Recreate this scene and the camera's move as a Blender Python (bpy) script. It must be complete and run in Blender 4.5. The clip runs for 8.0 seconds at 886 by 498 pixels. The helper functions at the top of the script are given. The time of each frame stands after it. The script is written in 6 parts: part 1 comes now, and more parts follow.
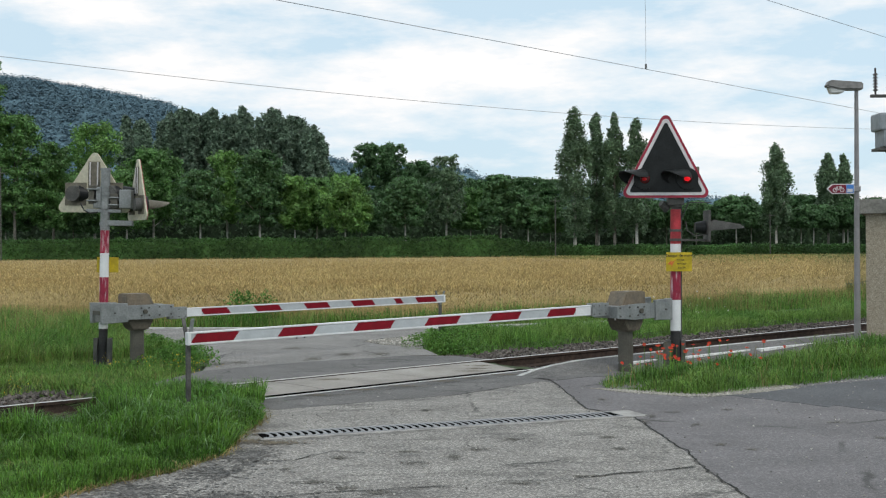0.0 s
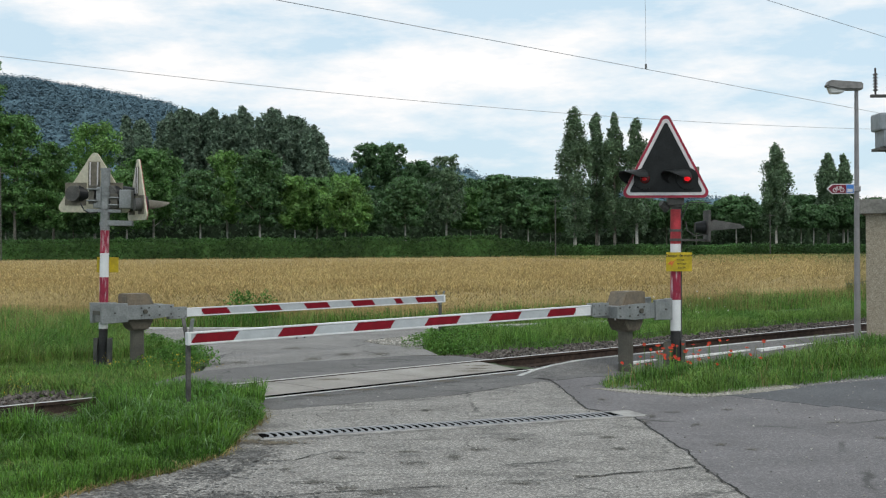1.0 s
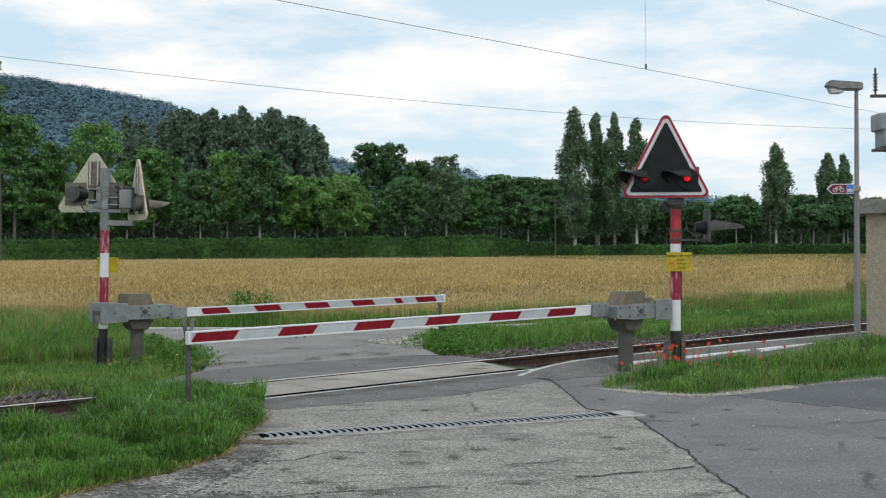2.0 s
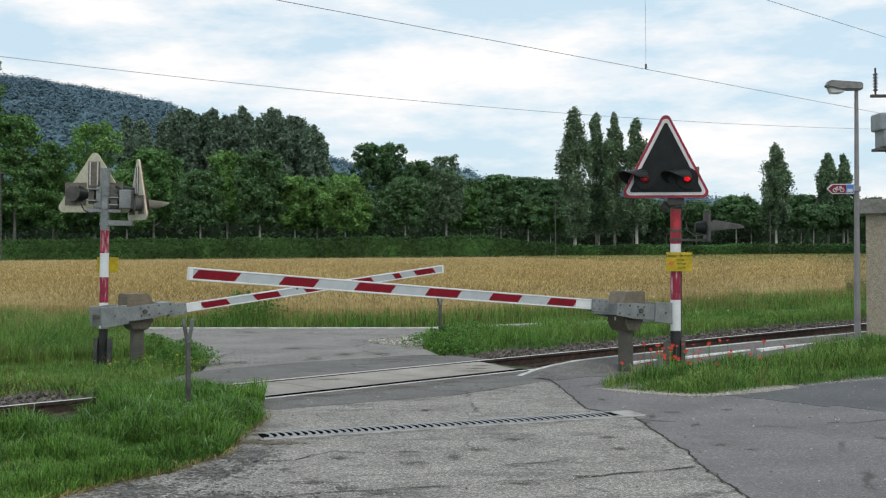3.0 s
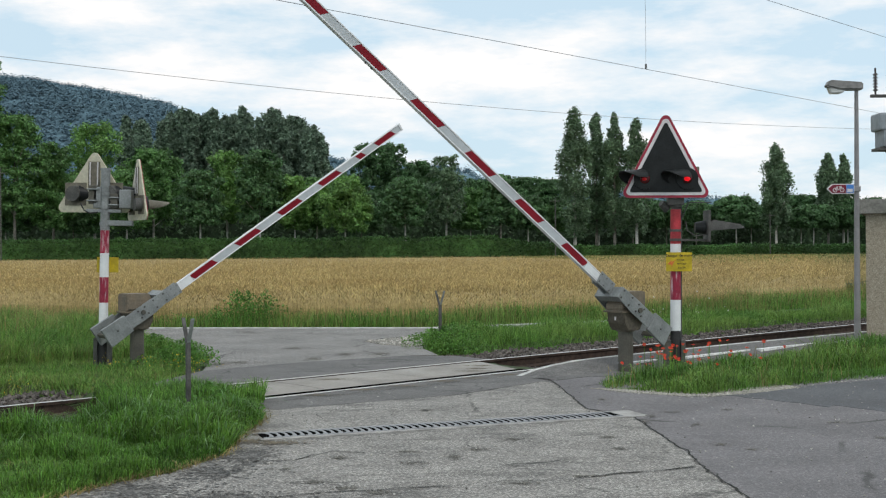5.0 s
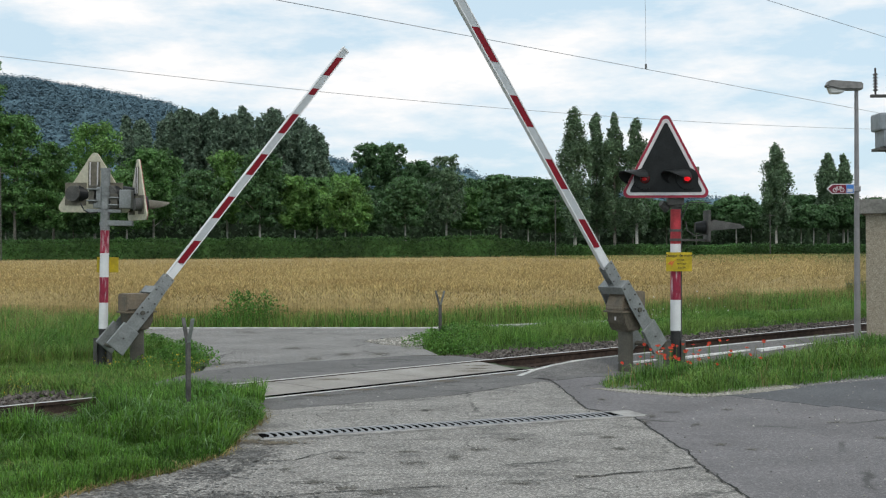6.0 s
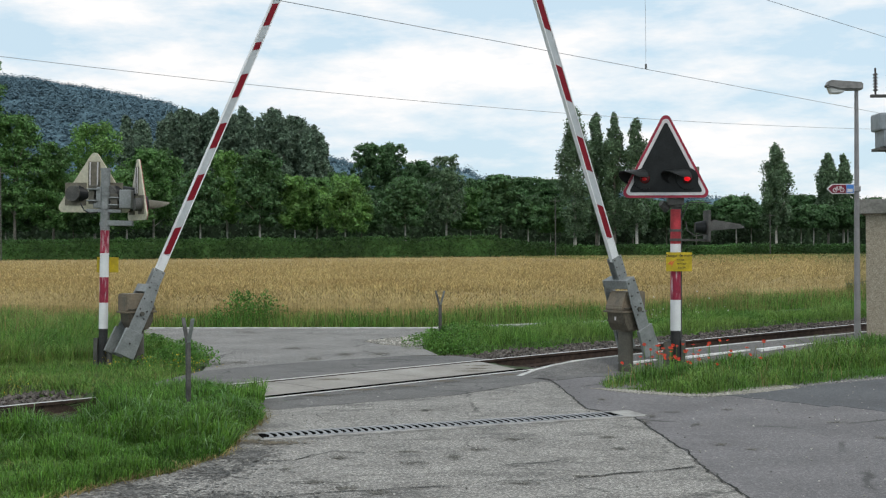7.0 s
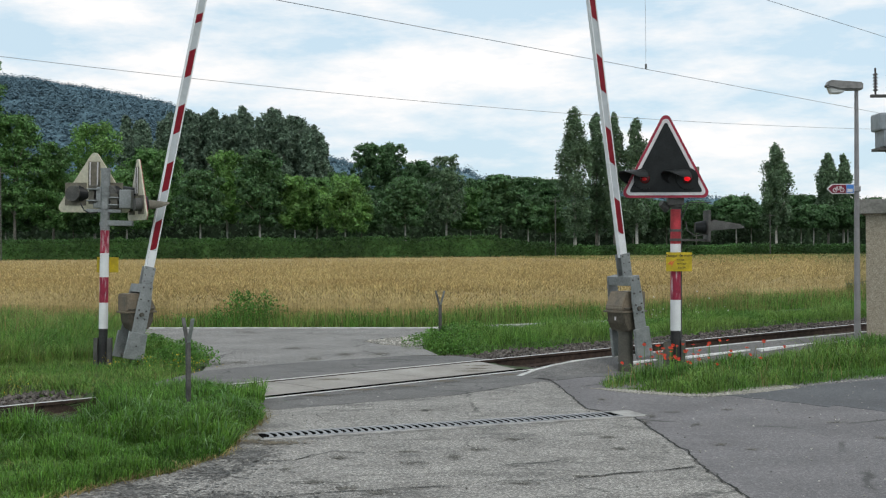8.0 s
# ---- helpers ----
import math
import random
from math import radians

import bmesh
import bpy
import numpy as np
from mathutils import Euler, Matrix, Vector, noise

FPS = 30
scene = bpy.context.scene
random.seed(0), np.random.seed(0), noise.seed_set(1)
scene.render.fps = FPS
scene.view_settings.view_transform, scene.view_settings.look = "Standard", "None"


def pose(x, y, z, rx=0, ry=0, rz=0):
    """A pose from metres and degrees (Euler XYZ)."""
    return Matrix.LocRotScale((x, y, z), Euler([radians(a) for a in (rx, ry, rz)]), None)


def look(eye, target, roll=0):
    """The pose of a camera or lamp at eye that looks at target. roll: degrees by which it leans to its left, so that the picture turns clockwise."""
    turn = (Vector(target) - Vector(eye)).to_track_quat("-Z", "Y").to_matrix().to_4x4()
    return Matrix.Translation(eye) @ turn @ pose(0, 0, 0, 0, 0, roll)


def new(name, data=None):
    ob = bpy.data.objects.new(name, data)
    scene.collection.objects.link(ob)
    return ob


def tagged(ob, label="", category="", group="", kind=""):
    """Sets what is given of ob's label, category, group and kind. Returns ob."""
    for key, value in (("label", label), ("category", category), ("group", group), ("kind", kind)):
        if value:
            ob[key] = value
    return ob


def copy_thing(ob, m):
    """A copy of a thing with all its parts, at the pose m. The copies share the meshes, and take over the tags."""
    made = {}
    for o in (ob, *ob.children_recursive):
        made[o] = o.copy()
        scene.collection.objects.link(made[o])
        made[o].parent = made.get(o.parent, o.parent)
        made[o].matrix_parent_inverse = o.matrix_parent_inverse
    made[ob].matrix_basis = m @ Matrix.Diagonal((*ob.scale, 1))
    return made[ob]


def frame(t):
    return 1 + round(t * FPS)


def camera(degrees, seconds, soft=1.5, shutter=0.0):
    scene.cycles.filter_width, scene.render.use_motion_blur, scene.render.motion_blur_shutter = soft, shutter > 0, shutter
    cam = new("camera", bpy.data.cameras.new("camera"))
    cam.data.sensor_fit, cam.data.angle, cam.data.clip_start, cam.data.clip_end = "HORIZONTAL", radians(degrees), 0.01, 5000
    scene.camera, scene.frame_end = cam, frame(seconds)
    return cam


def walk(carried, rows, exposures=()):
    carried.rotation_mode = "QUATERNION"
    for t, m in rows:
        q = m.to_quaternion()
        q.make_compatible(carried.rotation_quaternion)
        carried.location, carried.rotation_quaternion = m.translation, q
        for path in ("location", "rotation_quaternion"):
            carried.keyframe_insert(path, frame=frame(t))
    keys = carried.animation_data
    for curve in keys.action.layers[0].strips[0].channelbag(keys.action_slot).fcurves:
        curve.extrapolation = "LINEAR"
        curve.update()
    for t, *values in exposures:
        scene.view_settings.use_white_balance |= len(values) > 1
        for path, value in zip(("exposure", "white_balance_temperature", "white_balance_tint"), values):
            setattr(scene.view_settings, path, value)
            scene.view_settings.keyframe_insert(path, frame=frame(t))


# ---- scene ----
# camera on a tripod at the roadside
cam = camera(42.8, 8.0, 1.2)
EYE = (0.0, 0.0, 1.656)
AIM = look(EYE, (0.0, 100.0, 1.656 + 0.35), -0.4)
walk(cam, [(0.0, AIM), (8.0, AIM)])

# ---------------------------------------------------------------- light
SUN_ELEV, SUN_TURN = radians(50), radians(215)
world = bpy.data.worlds.new("sky")
scene.world = world
world.use_nodes = True
wn, wl = world.node_tree.nodes, world.node_tree.links
wn.clear()
w_out = wn.new("ShaderNodeOutputWorld")
w_bg = wn.new("ShaderNodeBackground")
w_sky = wn.new("ShaderNodeTexSky")
w_sky.sky_type = "NISHITA"
w_sky.sun_disc = False
w_sky.sun_elevation, w_sky.sun_rotation = SUN_ELEV, SUN_TURN
w_sky.air_density, w_sky.dust_density = 1.0, 1.5
w_tc = wn.new("ShaderNodeTexCoord")
w_map = wn.new("ShaderNodeMapping")
w_map.inputs["Scale"].default_value = (1.7, 1.7, 6.0)
w_map.inputs["Rotation"].default_value = (0.0, radians(6), 0.0)
w_map.inputs["Location"].default_value = (0.2, 0.3, 0.35)
w_noise = wn.new("ShaderNodeTexNoise")
w_noise.inputs["Scale"].default_value = 2.6
w_noise.inputs["Detail"].default_value = 9
w_noise.inputs["Roughness"].default_value = 0.6
w_ramp = wn.new("ShaderNodeValToRGB")
w_ramp.color_ramp.elements[0].position, w_ramp.color_ramp.elements[0].color = 0.43, (0, 0, 0, 1)
w_ramp.color_ramp.elements[1].position, w_ramp.color_ramp.elements[1].color = 0.61, (1, 1, 1, 1)
w_mix = wn.new("ShaderNodeMix")
w_mix.data_type = "RGBA"
w_mix.inputs[7].default_value = (10.4, 10.2, 10.1, 1)
w_thin = wn.new("ShaderNodeMix")
w_thin.data_type = "RGBA"
w_thin.inputs[0].default_value = 0.8
w_thin.inputs[7].default_value = (6.9, 8.75, 10.0, 1)
wl.new(w_tc.outputs["Generated"], w_map.inputs["Vector"])
wl.new(w_map.outputs["Vector"], w_noise.inputs["Vector"])
wl.new(w_noise.outputs["Fac"], w_ramp.inputs["Fac"])
wl.new(w_sky.outputs["Color"], w_thin.inputs[6])
wl.new(w_thin.outputs[2], w_mix.inputs[6])
wl.new(w_ramp.outputs["Color"], w_mix.inputs[0])
wl.new(w_mix.outputs[2], w_bg.inputs["Color"])
w_bg.inputs["Strength"].default_value = 0.1
wl.new(w_bg.outputs["Background"], w_out.inputs["Surface"])

sun_data = bpy.data.lights.new("sun", "SUN")
sun_data.energy, sun_data.angle, sun_data.color = 0.9, radians(14), (1.0, 0.96, 0.9)
sun = new("sun", sun_data)
sun.matrix_world = look((0, 0, 50), (50 * math.sin(-SUN_TURN) * -1, 50 * math.cos(SUN_TURN) * -1, 50 - 50 * math.tan(SUN_ELEV)))
scene.view_settings.exposure = 0.0


# ---------------------------------------------------------------- materials
def material(name, color, rough=0.8, metal=0.0, var=0.25, scale=8.0, fine=60.0, bump=0.3, tint=None, spec=0.4, island=0.0, detail=4, trans=0.0):
    """A surface with colour variation at two scales and a fine relief. tint: a second colour for patches. island: change from piece to piece."""
    m = bpy.data.materials.new(name)
    m.use_nodes = True
    nt, ln = m.node_tree.nodes, m.node_tree.links
    b = nt["Principled BSDF"]
    b.inputs["Roughness"].default_value = rough
    b.inputs["Metallic"].default_value = metal
    b.inputs["Specular IOR Level"].default_value = spec
    tc = nt.new("ShaderNodeTexCoord")
    n1, n2 = nt.new("ShaderNodeTexNoise"), nt.new("ShaderNodeTexNoise")
    n1.inputs["Scale"].default_value, n1.inputs["Detail"].default_value = scale, detail
    n2.inputs["Scale"].default_value, n2.inputs["Detail"].default_value = fine, 3
    ln.new(tc.outputs["Object"], n1.inputs["Vector"])
    ln.new(tc.outputs["Object"], n2.inputs["Vector"])
    r1 = nt.new("ShaderNodeValToRGB")
    c2 = tint or tuple(min(1.0, c * (1 + var)) for c in color)
    c1 = color if tint else tuple(c * (1 - var) for c in color)
    r1.color_ramp.elements[0].position, r1.color_ramp.elements[0].color = 0.35, (*c1, 1)
    r1.color_ramp.elements[1].position, r1.color_ramp.elements[1].color = 0.65, (*c2, 1)
    ln.new(n1.outputs["Fac"], r1.inputs["Fac"])
    hs = nt.new("ShaderNodeHueSaturation")
    ln.new(r1.outputs["Color"], hs.inputs["Color"])
    mr = nt.new("ShaderNodeMapRange")
    mr.inputs["From Min"].default_value, mr.inputs["From Max"].default_value = 0.3, 0.7
    mr.inputs["To Min"].default_value, mr.inputs["To Max"].default_value = 1 - var * 0.8, 1 + var * 0.8
    ln.new(n2.outputs["Fac"], mr.inputs["Value"])
    if island:
        geo = nt.new("ShaderNodeNewGeometry")
        mi = nt.new("ShaderNodeMapRange")
        mi.inputs["To Min"].default_value, mi.inputs["To Max"].default_value = 1 - island, 1 + island
        ln.new(geo.outputs["Random Per Island"], mi.inputs["Value"])
        mu = nt.new("ShaderNodeMath")
        mu.operation = "MULTIPLY"
        ln.new(mr.outputs[0], mu.inputs[0])
        ln.new(mi.outputs[0], mu.inputs[1])
        ln.new(mu.outputs[0], hs.inputs["Value"])
        mh = nt.new("ShaderNodeMapRange")
        mh.inputs["To Min"].default_value, mh.inputs["To Max"].default_value = 0.5 - 0.018 * island, 0.5 + 0.018 * island
        sn = nt.new("ShaderNodeMath")
        sn.operation = "FRACT"
        sm = nt.new("ShaderNodeMath")
        sm.operation = "MULTIPLY"
        sm.inputs[1].default_value = 17.3
        ln.new(geo.outputs["Random Per Island"], sm.inputs[0])
        ln.new(sm.outputs[0], sn.inputs[0])
        ln.new(sn.outputs[0], mh.inputs["Value"])
        ln.new(mh.outputs[0], hs.inputs["Hue"])
    else:
        ln.new(mr.outputs[0], hs.inputs["Value"])
    ln.new(hs.outputs["Color"], b.inputs["Base Color"])
    if bump:
        bp = nt.new("ShaderNodeBump")
        bp.inputs["Strength"].default_value, bp.inputs["Distance"].default_value = bump, 0.01
        ln.new(n2.outputs["Fac"], bp.inputs["Height"])
        ln.new(bp.outputs["Normal"], b.inputs["Normal"])
    if trans:
        out = nt["Material Output"]
        tr = nt.new("ShaderNodeBsdfTranslucent")
        mx = nt.new("ShaderNodeMixShader")
        mx.inputs["Fac"].default_value = trans
        ln.new(hs.outputs["Color"], tr.inputs["Color"])
        ln.new(b.outputs["BSDF"], mx.inputs[1])
        ln.new(tr.outputs["BSDF"], mx.inputs[2])
        ln.new(mx.outputs["Shader"], out.inputs["Surface"])
    return m


def asphalt(name, color, chips, patch, patch_color, cracks=0.0, rough=0.85):
    """Asphalt: stone chips of many greys, stained patches and fine cracks. chips: how much the stones stand out."""
    m = material(name, color, rough, var=0.14, scale=1.1, fine=150, bump=0.0, detail=9)
    nt, ln = m.node_tree.nodes, m.node_tree.links
    b = nt["Principled BSDF"]
    src = b.inputs["Base Color"].links[0].from_socket
    tc = nt.new("ShaderNodeTexCoord")

    def mixed(fac, a, color_b):
        mx = nt.new("ShaderNodeMix")
        mx.data_type = "RGBA"
        mx.inputs[7].default_value = (*color_b, 1)
        ln.new(fac, mx.inputs[0])
        ln.new(a, mx.inputs[6])
        return mx.outputs[2]

    def stretch(vec, lo, hi, a, c):
        r = nt.new("ShaderNodeMapRange")
        r.inputs["From Min"].default_value, r.inputs["From Max"].default_value = lo, hi
        r.inputs["To Min"].default_value, r.inputs["To Max"].default_value = a, c
        ln.new(vec, r.inputs["Value"])
        return r.outputs[0]
    # stains
    pm = nt.new("ShaderNodeMapping")
    pm.inputs["Location"].default_value = (3.1, 1.7, 0)
    pm.inputs["Scale"].default_value = (1.0, 2.0, 1.0)
    ln.new(tc.outputs["Object"], pm.inputs["Vector"])
    pn = nt.new("ShaderNodeTexNoise")
    pn.inputs["Scale"].default_value, pn.inputs["Detail"].default_value, pn.inputs["Roughness"].default_value = 1.2, 10, 0.68
    ln.new(pm.outputs["Vector"], pn.inputs["Vector"])
    last = mixed(stretch(pn.outputs["Fac"], 1 - patch, 1 - patch + 0.12, 0.0, 0.75), src, patch_color)
    # stones
    v = nt.new("ShaderNodeTexVoronoi")
    v.inputs["Scale"].default_value = 78
    ln.new(tc.outputs["Object"], v.inputs["Vector"])
    sep = nt.new("ShaderNodeSeparateColor")
    ln.new(v.outputs["Color"], sep.inputs["Color"])
    pw = nt.new("ShaderNodeMath")
    pw.operation, pw.inputs[1].default_value = "POWER", 2.2
    ln.new(sep.outputs[0], pw.inputs[0])
    hs = nt.new("ShaderNodeHueSaturation")
    ln.new(last, hs.inputs["Color"])
    ln.new(stretch(pw.outputs[0], 0, 1, 1 - 0.5 * chips, 1 + 1.15 * chips), hs.inputs["Value"])
    last = hs.outputs["Color"]
    # larger single stones, pale or dark
    v2 = nt.new("ShaderNodeTexVoronoi")
    v2.inputs["Scale"].default_value = 48
    ln.new(tc.outputs["Object"], v2.inputs["Vector"])
    s2 = nt.new("ShaderNodeSeparateColor")
    ln.new(v2.outputs["Color"], s2.inputs["Color"])
    for channel, keep, tone in ((1, 0.89, tuple(min(0.68, c * 2.6) for c in color)), (2, 0.93, tuple(c * 0.3 for c in color))):
        spot = nt.new("ShaderNodeMath")
        spot.operation = "MULTIPLY"
        ln.new(stretch(s2.outputs[channel], keep, keep + 0.02, 0.0, min(1.0, 0.85 * chips)), spot.inputs[0])
        ln.new(stretch(v2.outputs["Distance"], 0.28, 0.5, 1.0, 0.0), spot.inputs[1])
        last = mixed(spot.outputs[0], last, tone)
    if cracks:
        dn = nt.new("ShaderNodeTexNoise")
        dn.inputs["Scale"].default_value, dn.inputs["Detail"].default_value, dn.inputs["Roughness"].default_value = 1.6, 10, 0.7
        ln.new(tc.outputs["Object"], dn.inputs["Vector"])
        ad = nt.new("ShaderNodeMix")
        ad.data_type = "VECTOR"
        ad.inputs[0].default_value = 0.3
        ln.new(tc.outputs["Object"], ad.inputs[4])
        ln.new(dn.outputs["Color"], ad.inputs[5])
        cv = nt.new("ShaderNodeTexVoronoi")
        cv.feature = "DISTANCE_TO_EDGE"
        cv.inputs["Scale"].default_value = cracks
        ln.new(ad.outputs[1], cv.inputs["Vector"])
        line = stretch(cv.outputs["Distance"], 0.003, 0.011, 1.0, 0.0)
        gate = nt.new("ShaderNodeTexNoise")
        gate.inputs["Scale"].default_value, gate.inputs["Detail"].default_value = 1.3, 6
        ln.new(tc.outputs["Object"], gate.inputs["Vector"])
        gm = nt.new("ShaderNodeMath")
        gm.operation = "MULTIPLY"
        ln.new(line, gm.inputs[0])
        ln.new(stretch(gate.outputs["Fac"], 0.45, 0.6, 0.0, 0.8), gm.inputs[1])
        last = mixed(gm.outputs[0], last, (0.04, 0.04, 0.036))
    ln.new(last, b.inputs["Base Color"])
    bp = nt.new("ShaderNodeBump")
    bp.inputs["Strength"].default_value, bp.inputs["Distance"].default_value = 0.5 * chips + 0.15, 0.006
    ln.new(v.outputs["Distance"], bp.inputs["Height"])
    bp.invert = True
    ln.new(bp.outputs["Normal"], b.inputs["Normal"])
    return m


def flaking(name, color, under):
    """Paint that has come off in upright streaks and shows the coat under it."""
    m = material(name, color, 0.65, var=0.22, scale=9, detail=8)
    nt, ln = m.node_tree.nodes, m.node_tree.links
    b = nt["Principled BSDF"]
    tc = nt.new("ShaderNodeTexCoord")
    mp = nt.new("ShaderNodeMapping")
    mp.inputs["Scale"].default_value = (26, 26, 3.2)
    ln.new(tc.outputs["Object"], mp.inputs["Vector"])
    n = nt.new("ShaderNodeTexNoise")
    n.inputs["Scale"].default_value, n.inputs["Detail"].default_value, n.inputs["Roughness"].default_value = 1.0, 8, 0.65
    ln.new(mp.outputs["Vector"], n.inputs["Vector"])
    r = nt.new("ShaderNodeMapRange")
    r.inputs["From Min"].default_value, r.inputs["From Max"].default_value = 0.52, 0.64
    r.inputs["To Max"].default_value = 0.85
    ln.new(n.outputs["Fac"], r.inputs["Value"])
    mx = nt.new("ShaderNodeMix")
    mx.data_type = "RGBA"
    mx.inputs[7].default_value = (*under, 1)
    ln.new(r.outputs[0], mx.inputs[0])
    ln.new(b.inputs["Base Color"].links[0].from_socket, mx.inputs[6])
    ln.new(mx.outputs[2], b.inputs["Base Color"])
    return m


def glowing(name, color, strength):
    m = material(name, color, 0.3, var=0.1)
    b = m.node_tree.nodes["Principled BSDF"]
    b.inputs["Emission Color"].default_value = (*color, 1)
    b.inputs["Emission Strength"].default_value = strength
    return m


M_SOIL = material("soil_and_turf", (0.034, 0.062, 0.018), 0.95, var=0.4, scale=1.2, fine=14, tint=(0.052, 0.066, 0.026))
M_OLD = asphalt("old_asphalt", (0.255, 0.242, 0.22), 0.72, 0.49, (0.12, 0.115, 0.105), 0.8)
M_NEW = asphalt("dark_asphalt", (0.162, 0.153, 0.153), 0.4, 0.42, (0.118, 0.112, 0.112), 0.35)
M_NEWER = asphalt("fresh_asphalt", (0.098, 0.1, 0.104), 0.4, 0.40, (0.08, 0.08, 0.083))
M_STAIN = asphalt("mossy_worn_asphalt", (0.125, 0.118, 0.098), 0.8, 0.5, (0.085, 0.08, 0.066))
M_DIRT = asphalt("earth_washed_on_asphalt", (0.15, 0.125, 0.085), 0.5, 0.45, (0.10, 0.082, 0.055))
M_STRIP = asphalt("patched_asphalt", (0.14, 0.135, 0.128), 0.4, 0.50, (0.085, 0.082, 0.078), 0.7)
M_TRACKROAD = asphalt("worn_lane_surface", (0.215, 0.205, 0.192), 0.5, 0.38, (0.15, 0.146, 0.138), 0.6)
M_GRAVEL = asphalt("pale_gravel", (0.26, 0.24, 0.20), 0.9, 0.42, (0.20, 0.18, 0.15))
M_CONCRETE = material("crossing_concrete", (0.25, 0.232, 0.205), 0.85, var=0.2, scale=1.3, fine=45, tint=(0.36, 0.338, 0.302), detail=10)
M_KERB = material("white_kerb_paint", (0.52, 0.51, 0.485), 0.75, var=0.25, scale=4, fine=40)
M_LINE = material("worn_white_line", (0.80, 0.79, 0.77), 0.7, var=0.2, scale=9, fine=50)
M_STEEL = material("rail_head_steel", (0.62, 0.60, 0.57), 0.38, 0.45, var=0.12, scale=5)
M_RUST = material("rusty_rail_web", (0.055, 0.036, 0.027), 0.9, var=0.35, scale=9)
M_WOOD_OLD = material("tarred_sleeper", (0.05, 0.04, 0.032), 0.9, var=0.35, scale=5)
M_PEBBLES = material("pale_grit", (0.36, 0.345, 0.31), 0.9, var=0.3, scale=9, island=0.5)
M_STONE = material("ballast_stone", (0.115, 0.10, 0.088), 0.9, var=0.3, scale=9, island=0.5)
M_GRATE = material("drain_iron", (0.27, 0.275, 0.28), 0.55, 0.3, var=0.2, scale=14)
M_EDGE = asphalt("damp_edge_asphalt", (0.135, 0.13, 0.12), 0.8, 0.52, (0.085, 0.082, 0.075), 0.6)
M_CRACK = material("crack_filling", (0.03, 0.03, 0.024), 0.95, var=0.4, scale=9)
# near-black without gloss: the dark of uncut hollows is put into this colour
M_HOLLOW_BLACK = material("near_black_for_hollows", (0.008, 0.008, 0.008), 0.95, var=0.3, bump=0.0, spec=0.0)
M_DRAIN_EDGE = material("drain_concrete", (0.32, 0.31, 0.29), 0.85, var=0.25, scale=5)
M_GALV = material("galvanised_steel", (0.205, 0.218, 0.215), 0.55, 0.3, var=0.18, scale=5, fine=40, bump=0.08, tint=(0.295, 0.31, 0.305), detail=9)
M_GALV_DARK = material("weathered_steel_post", (0.085, 0.081, 0.067), 0.7, 0.1, var=0.3, scale=5, bump=0.15, tint=(0.12, 0.112, 0.09), detail=8)
M_CASE = material("dark_gear_case_paint", (0.072, 0.062, 0.046), 0.65, 0.0, var=0.3, scale=6, fine=30, bump=0.1, tint=(0.105, 0.089, 0.065), detail=8)
M_HOUSING = material("grey_brown_housing_paint", (0.135, 0.118, 0.09), 0.65, 0.0, var=0.22, scale=5, fine=30, bump=0.1, tint=(0.21, 0.165, 0.115), detail=8)
M_WHITE = material("white_enamel", (0.74, 0.75, 0.75), 0.45, var=0.07, scale=4, bump=0.04)
M_REFLECT = material("grey_reflective_foil", (0.46, 0.49, 0.50), 0.5, var=0.06, scale=8, bump=0.03)
M_RED = material("red_reflective_foil", (0.205, 0.006, 0.015), 0.5, var=0.12, scale=8, bump=0.03, spec=0.2)
M_RED_FADED = flaking("flaking_red_paint", (0.30, 0.02, 0.05), (0.60, 0.50, 0.51))
M_RED_MAST = material("red_mast_paint", (0.40, 0.035, 0.045), 0.6, var=0.25, scale=6)
M_BLACK = material("black_enamel", (0.012, 0.014, 0.014), 0.45, var=0.3, scale=5, bump=0.05, spec=0.25)
M_BLACK_POST = material("black_mast_foot", (0.03, 0.03, 0.03), 0.7, var=0.3, scale=5)
M_RIM_RED = material("sign_red_border", (0.32, 0.025, 0.05), 0.5, var=0.12, scale=6, bump=0.04)
M_RIM_WHITE = material("sign_white_border", (0.66, 0.63, 0.63), 0.5, var=0.1, scale=6, bump=0.04)
M_BEIGE = material("dirty_cream_paint", (0.47, 0.44, 0.32), 0.65, var=0.15, scale=4, fine=25, bump=0.06, tint=(0.56, 0.53, 0.41))
M_YELLOW = material("yellow_plate", (0.5, 0.37, 0.015), 0.5, var=0.15, scale=10, bump=0.03)
M_INK = material("black_lettering", (0.02, 0.02, 0.02), 0.6, var=0.2)
M_BOLT = material("red_orange_print", (0.62, 0.16, 0.04), 0.6, var=0.15)
M_LENS = glowing("red_lamp_lens", (0.8, 0.006, 0.012), 0.8)
M_REAR = material("brown_rear_paint", (0.16, 0.145, 0.11), 0.7, var=0.25, scale=9)
M_LENS_DIM = glowing("dim_red_lamp_lens", (0.4, 0.008, 0.01), 0.2)
M_LENS_OFF = material("dark_red_glass", (0.07, 0.006, 0.007), 0.15, var=0.2, spec=0.5)
M_PLATE = material("grey_post_steel", (0.095, 0.093, 0.086), 0.7, 0.2, var=0.3, scale=6)
M_WIRE = material("copper_wire_dull", (0.30, 0.32, 0.34), 0.6, 0.2, var=0.15)
M_LAMP = material("lamp_pole_paint", (0.26, 0.25, 0.25), 0.6, 0.2, var=0.15, scale=3, bump=0.06)
M_LAMP_HEAD = material("lamp_head_aluminium", (0.24, 0.235, 0.225), 0.6, 0.3, var=0.2, scale=8)
M_LAMP_GLASS = material("lamp_bowl", (0.55, 0.56, 0.54), 0.2, var=0.1)
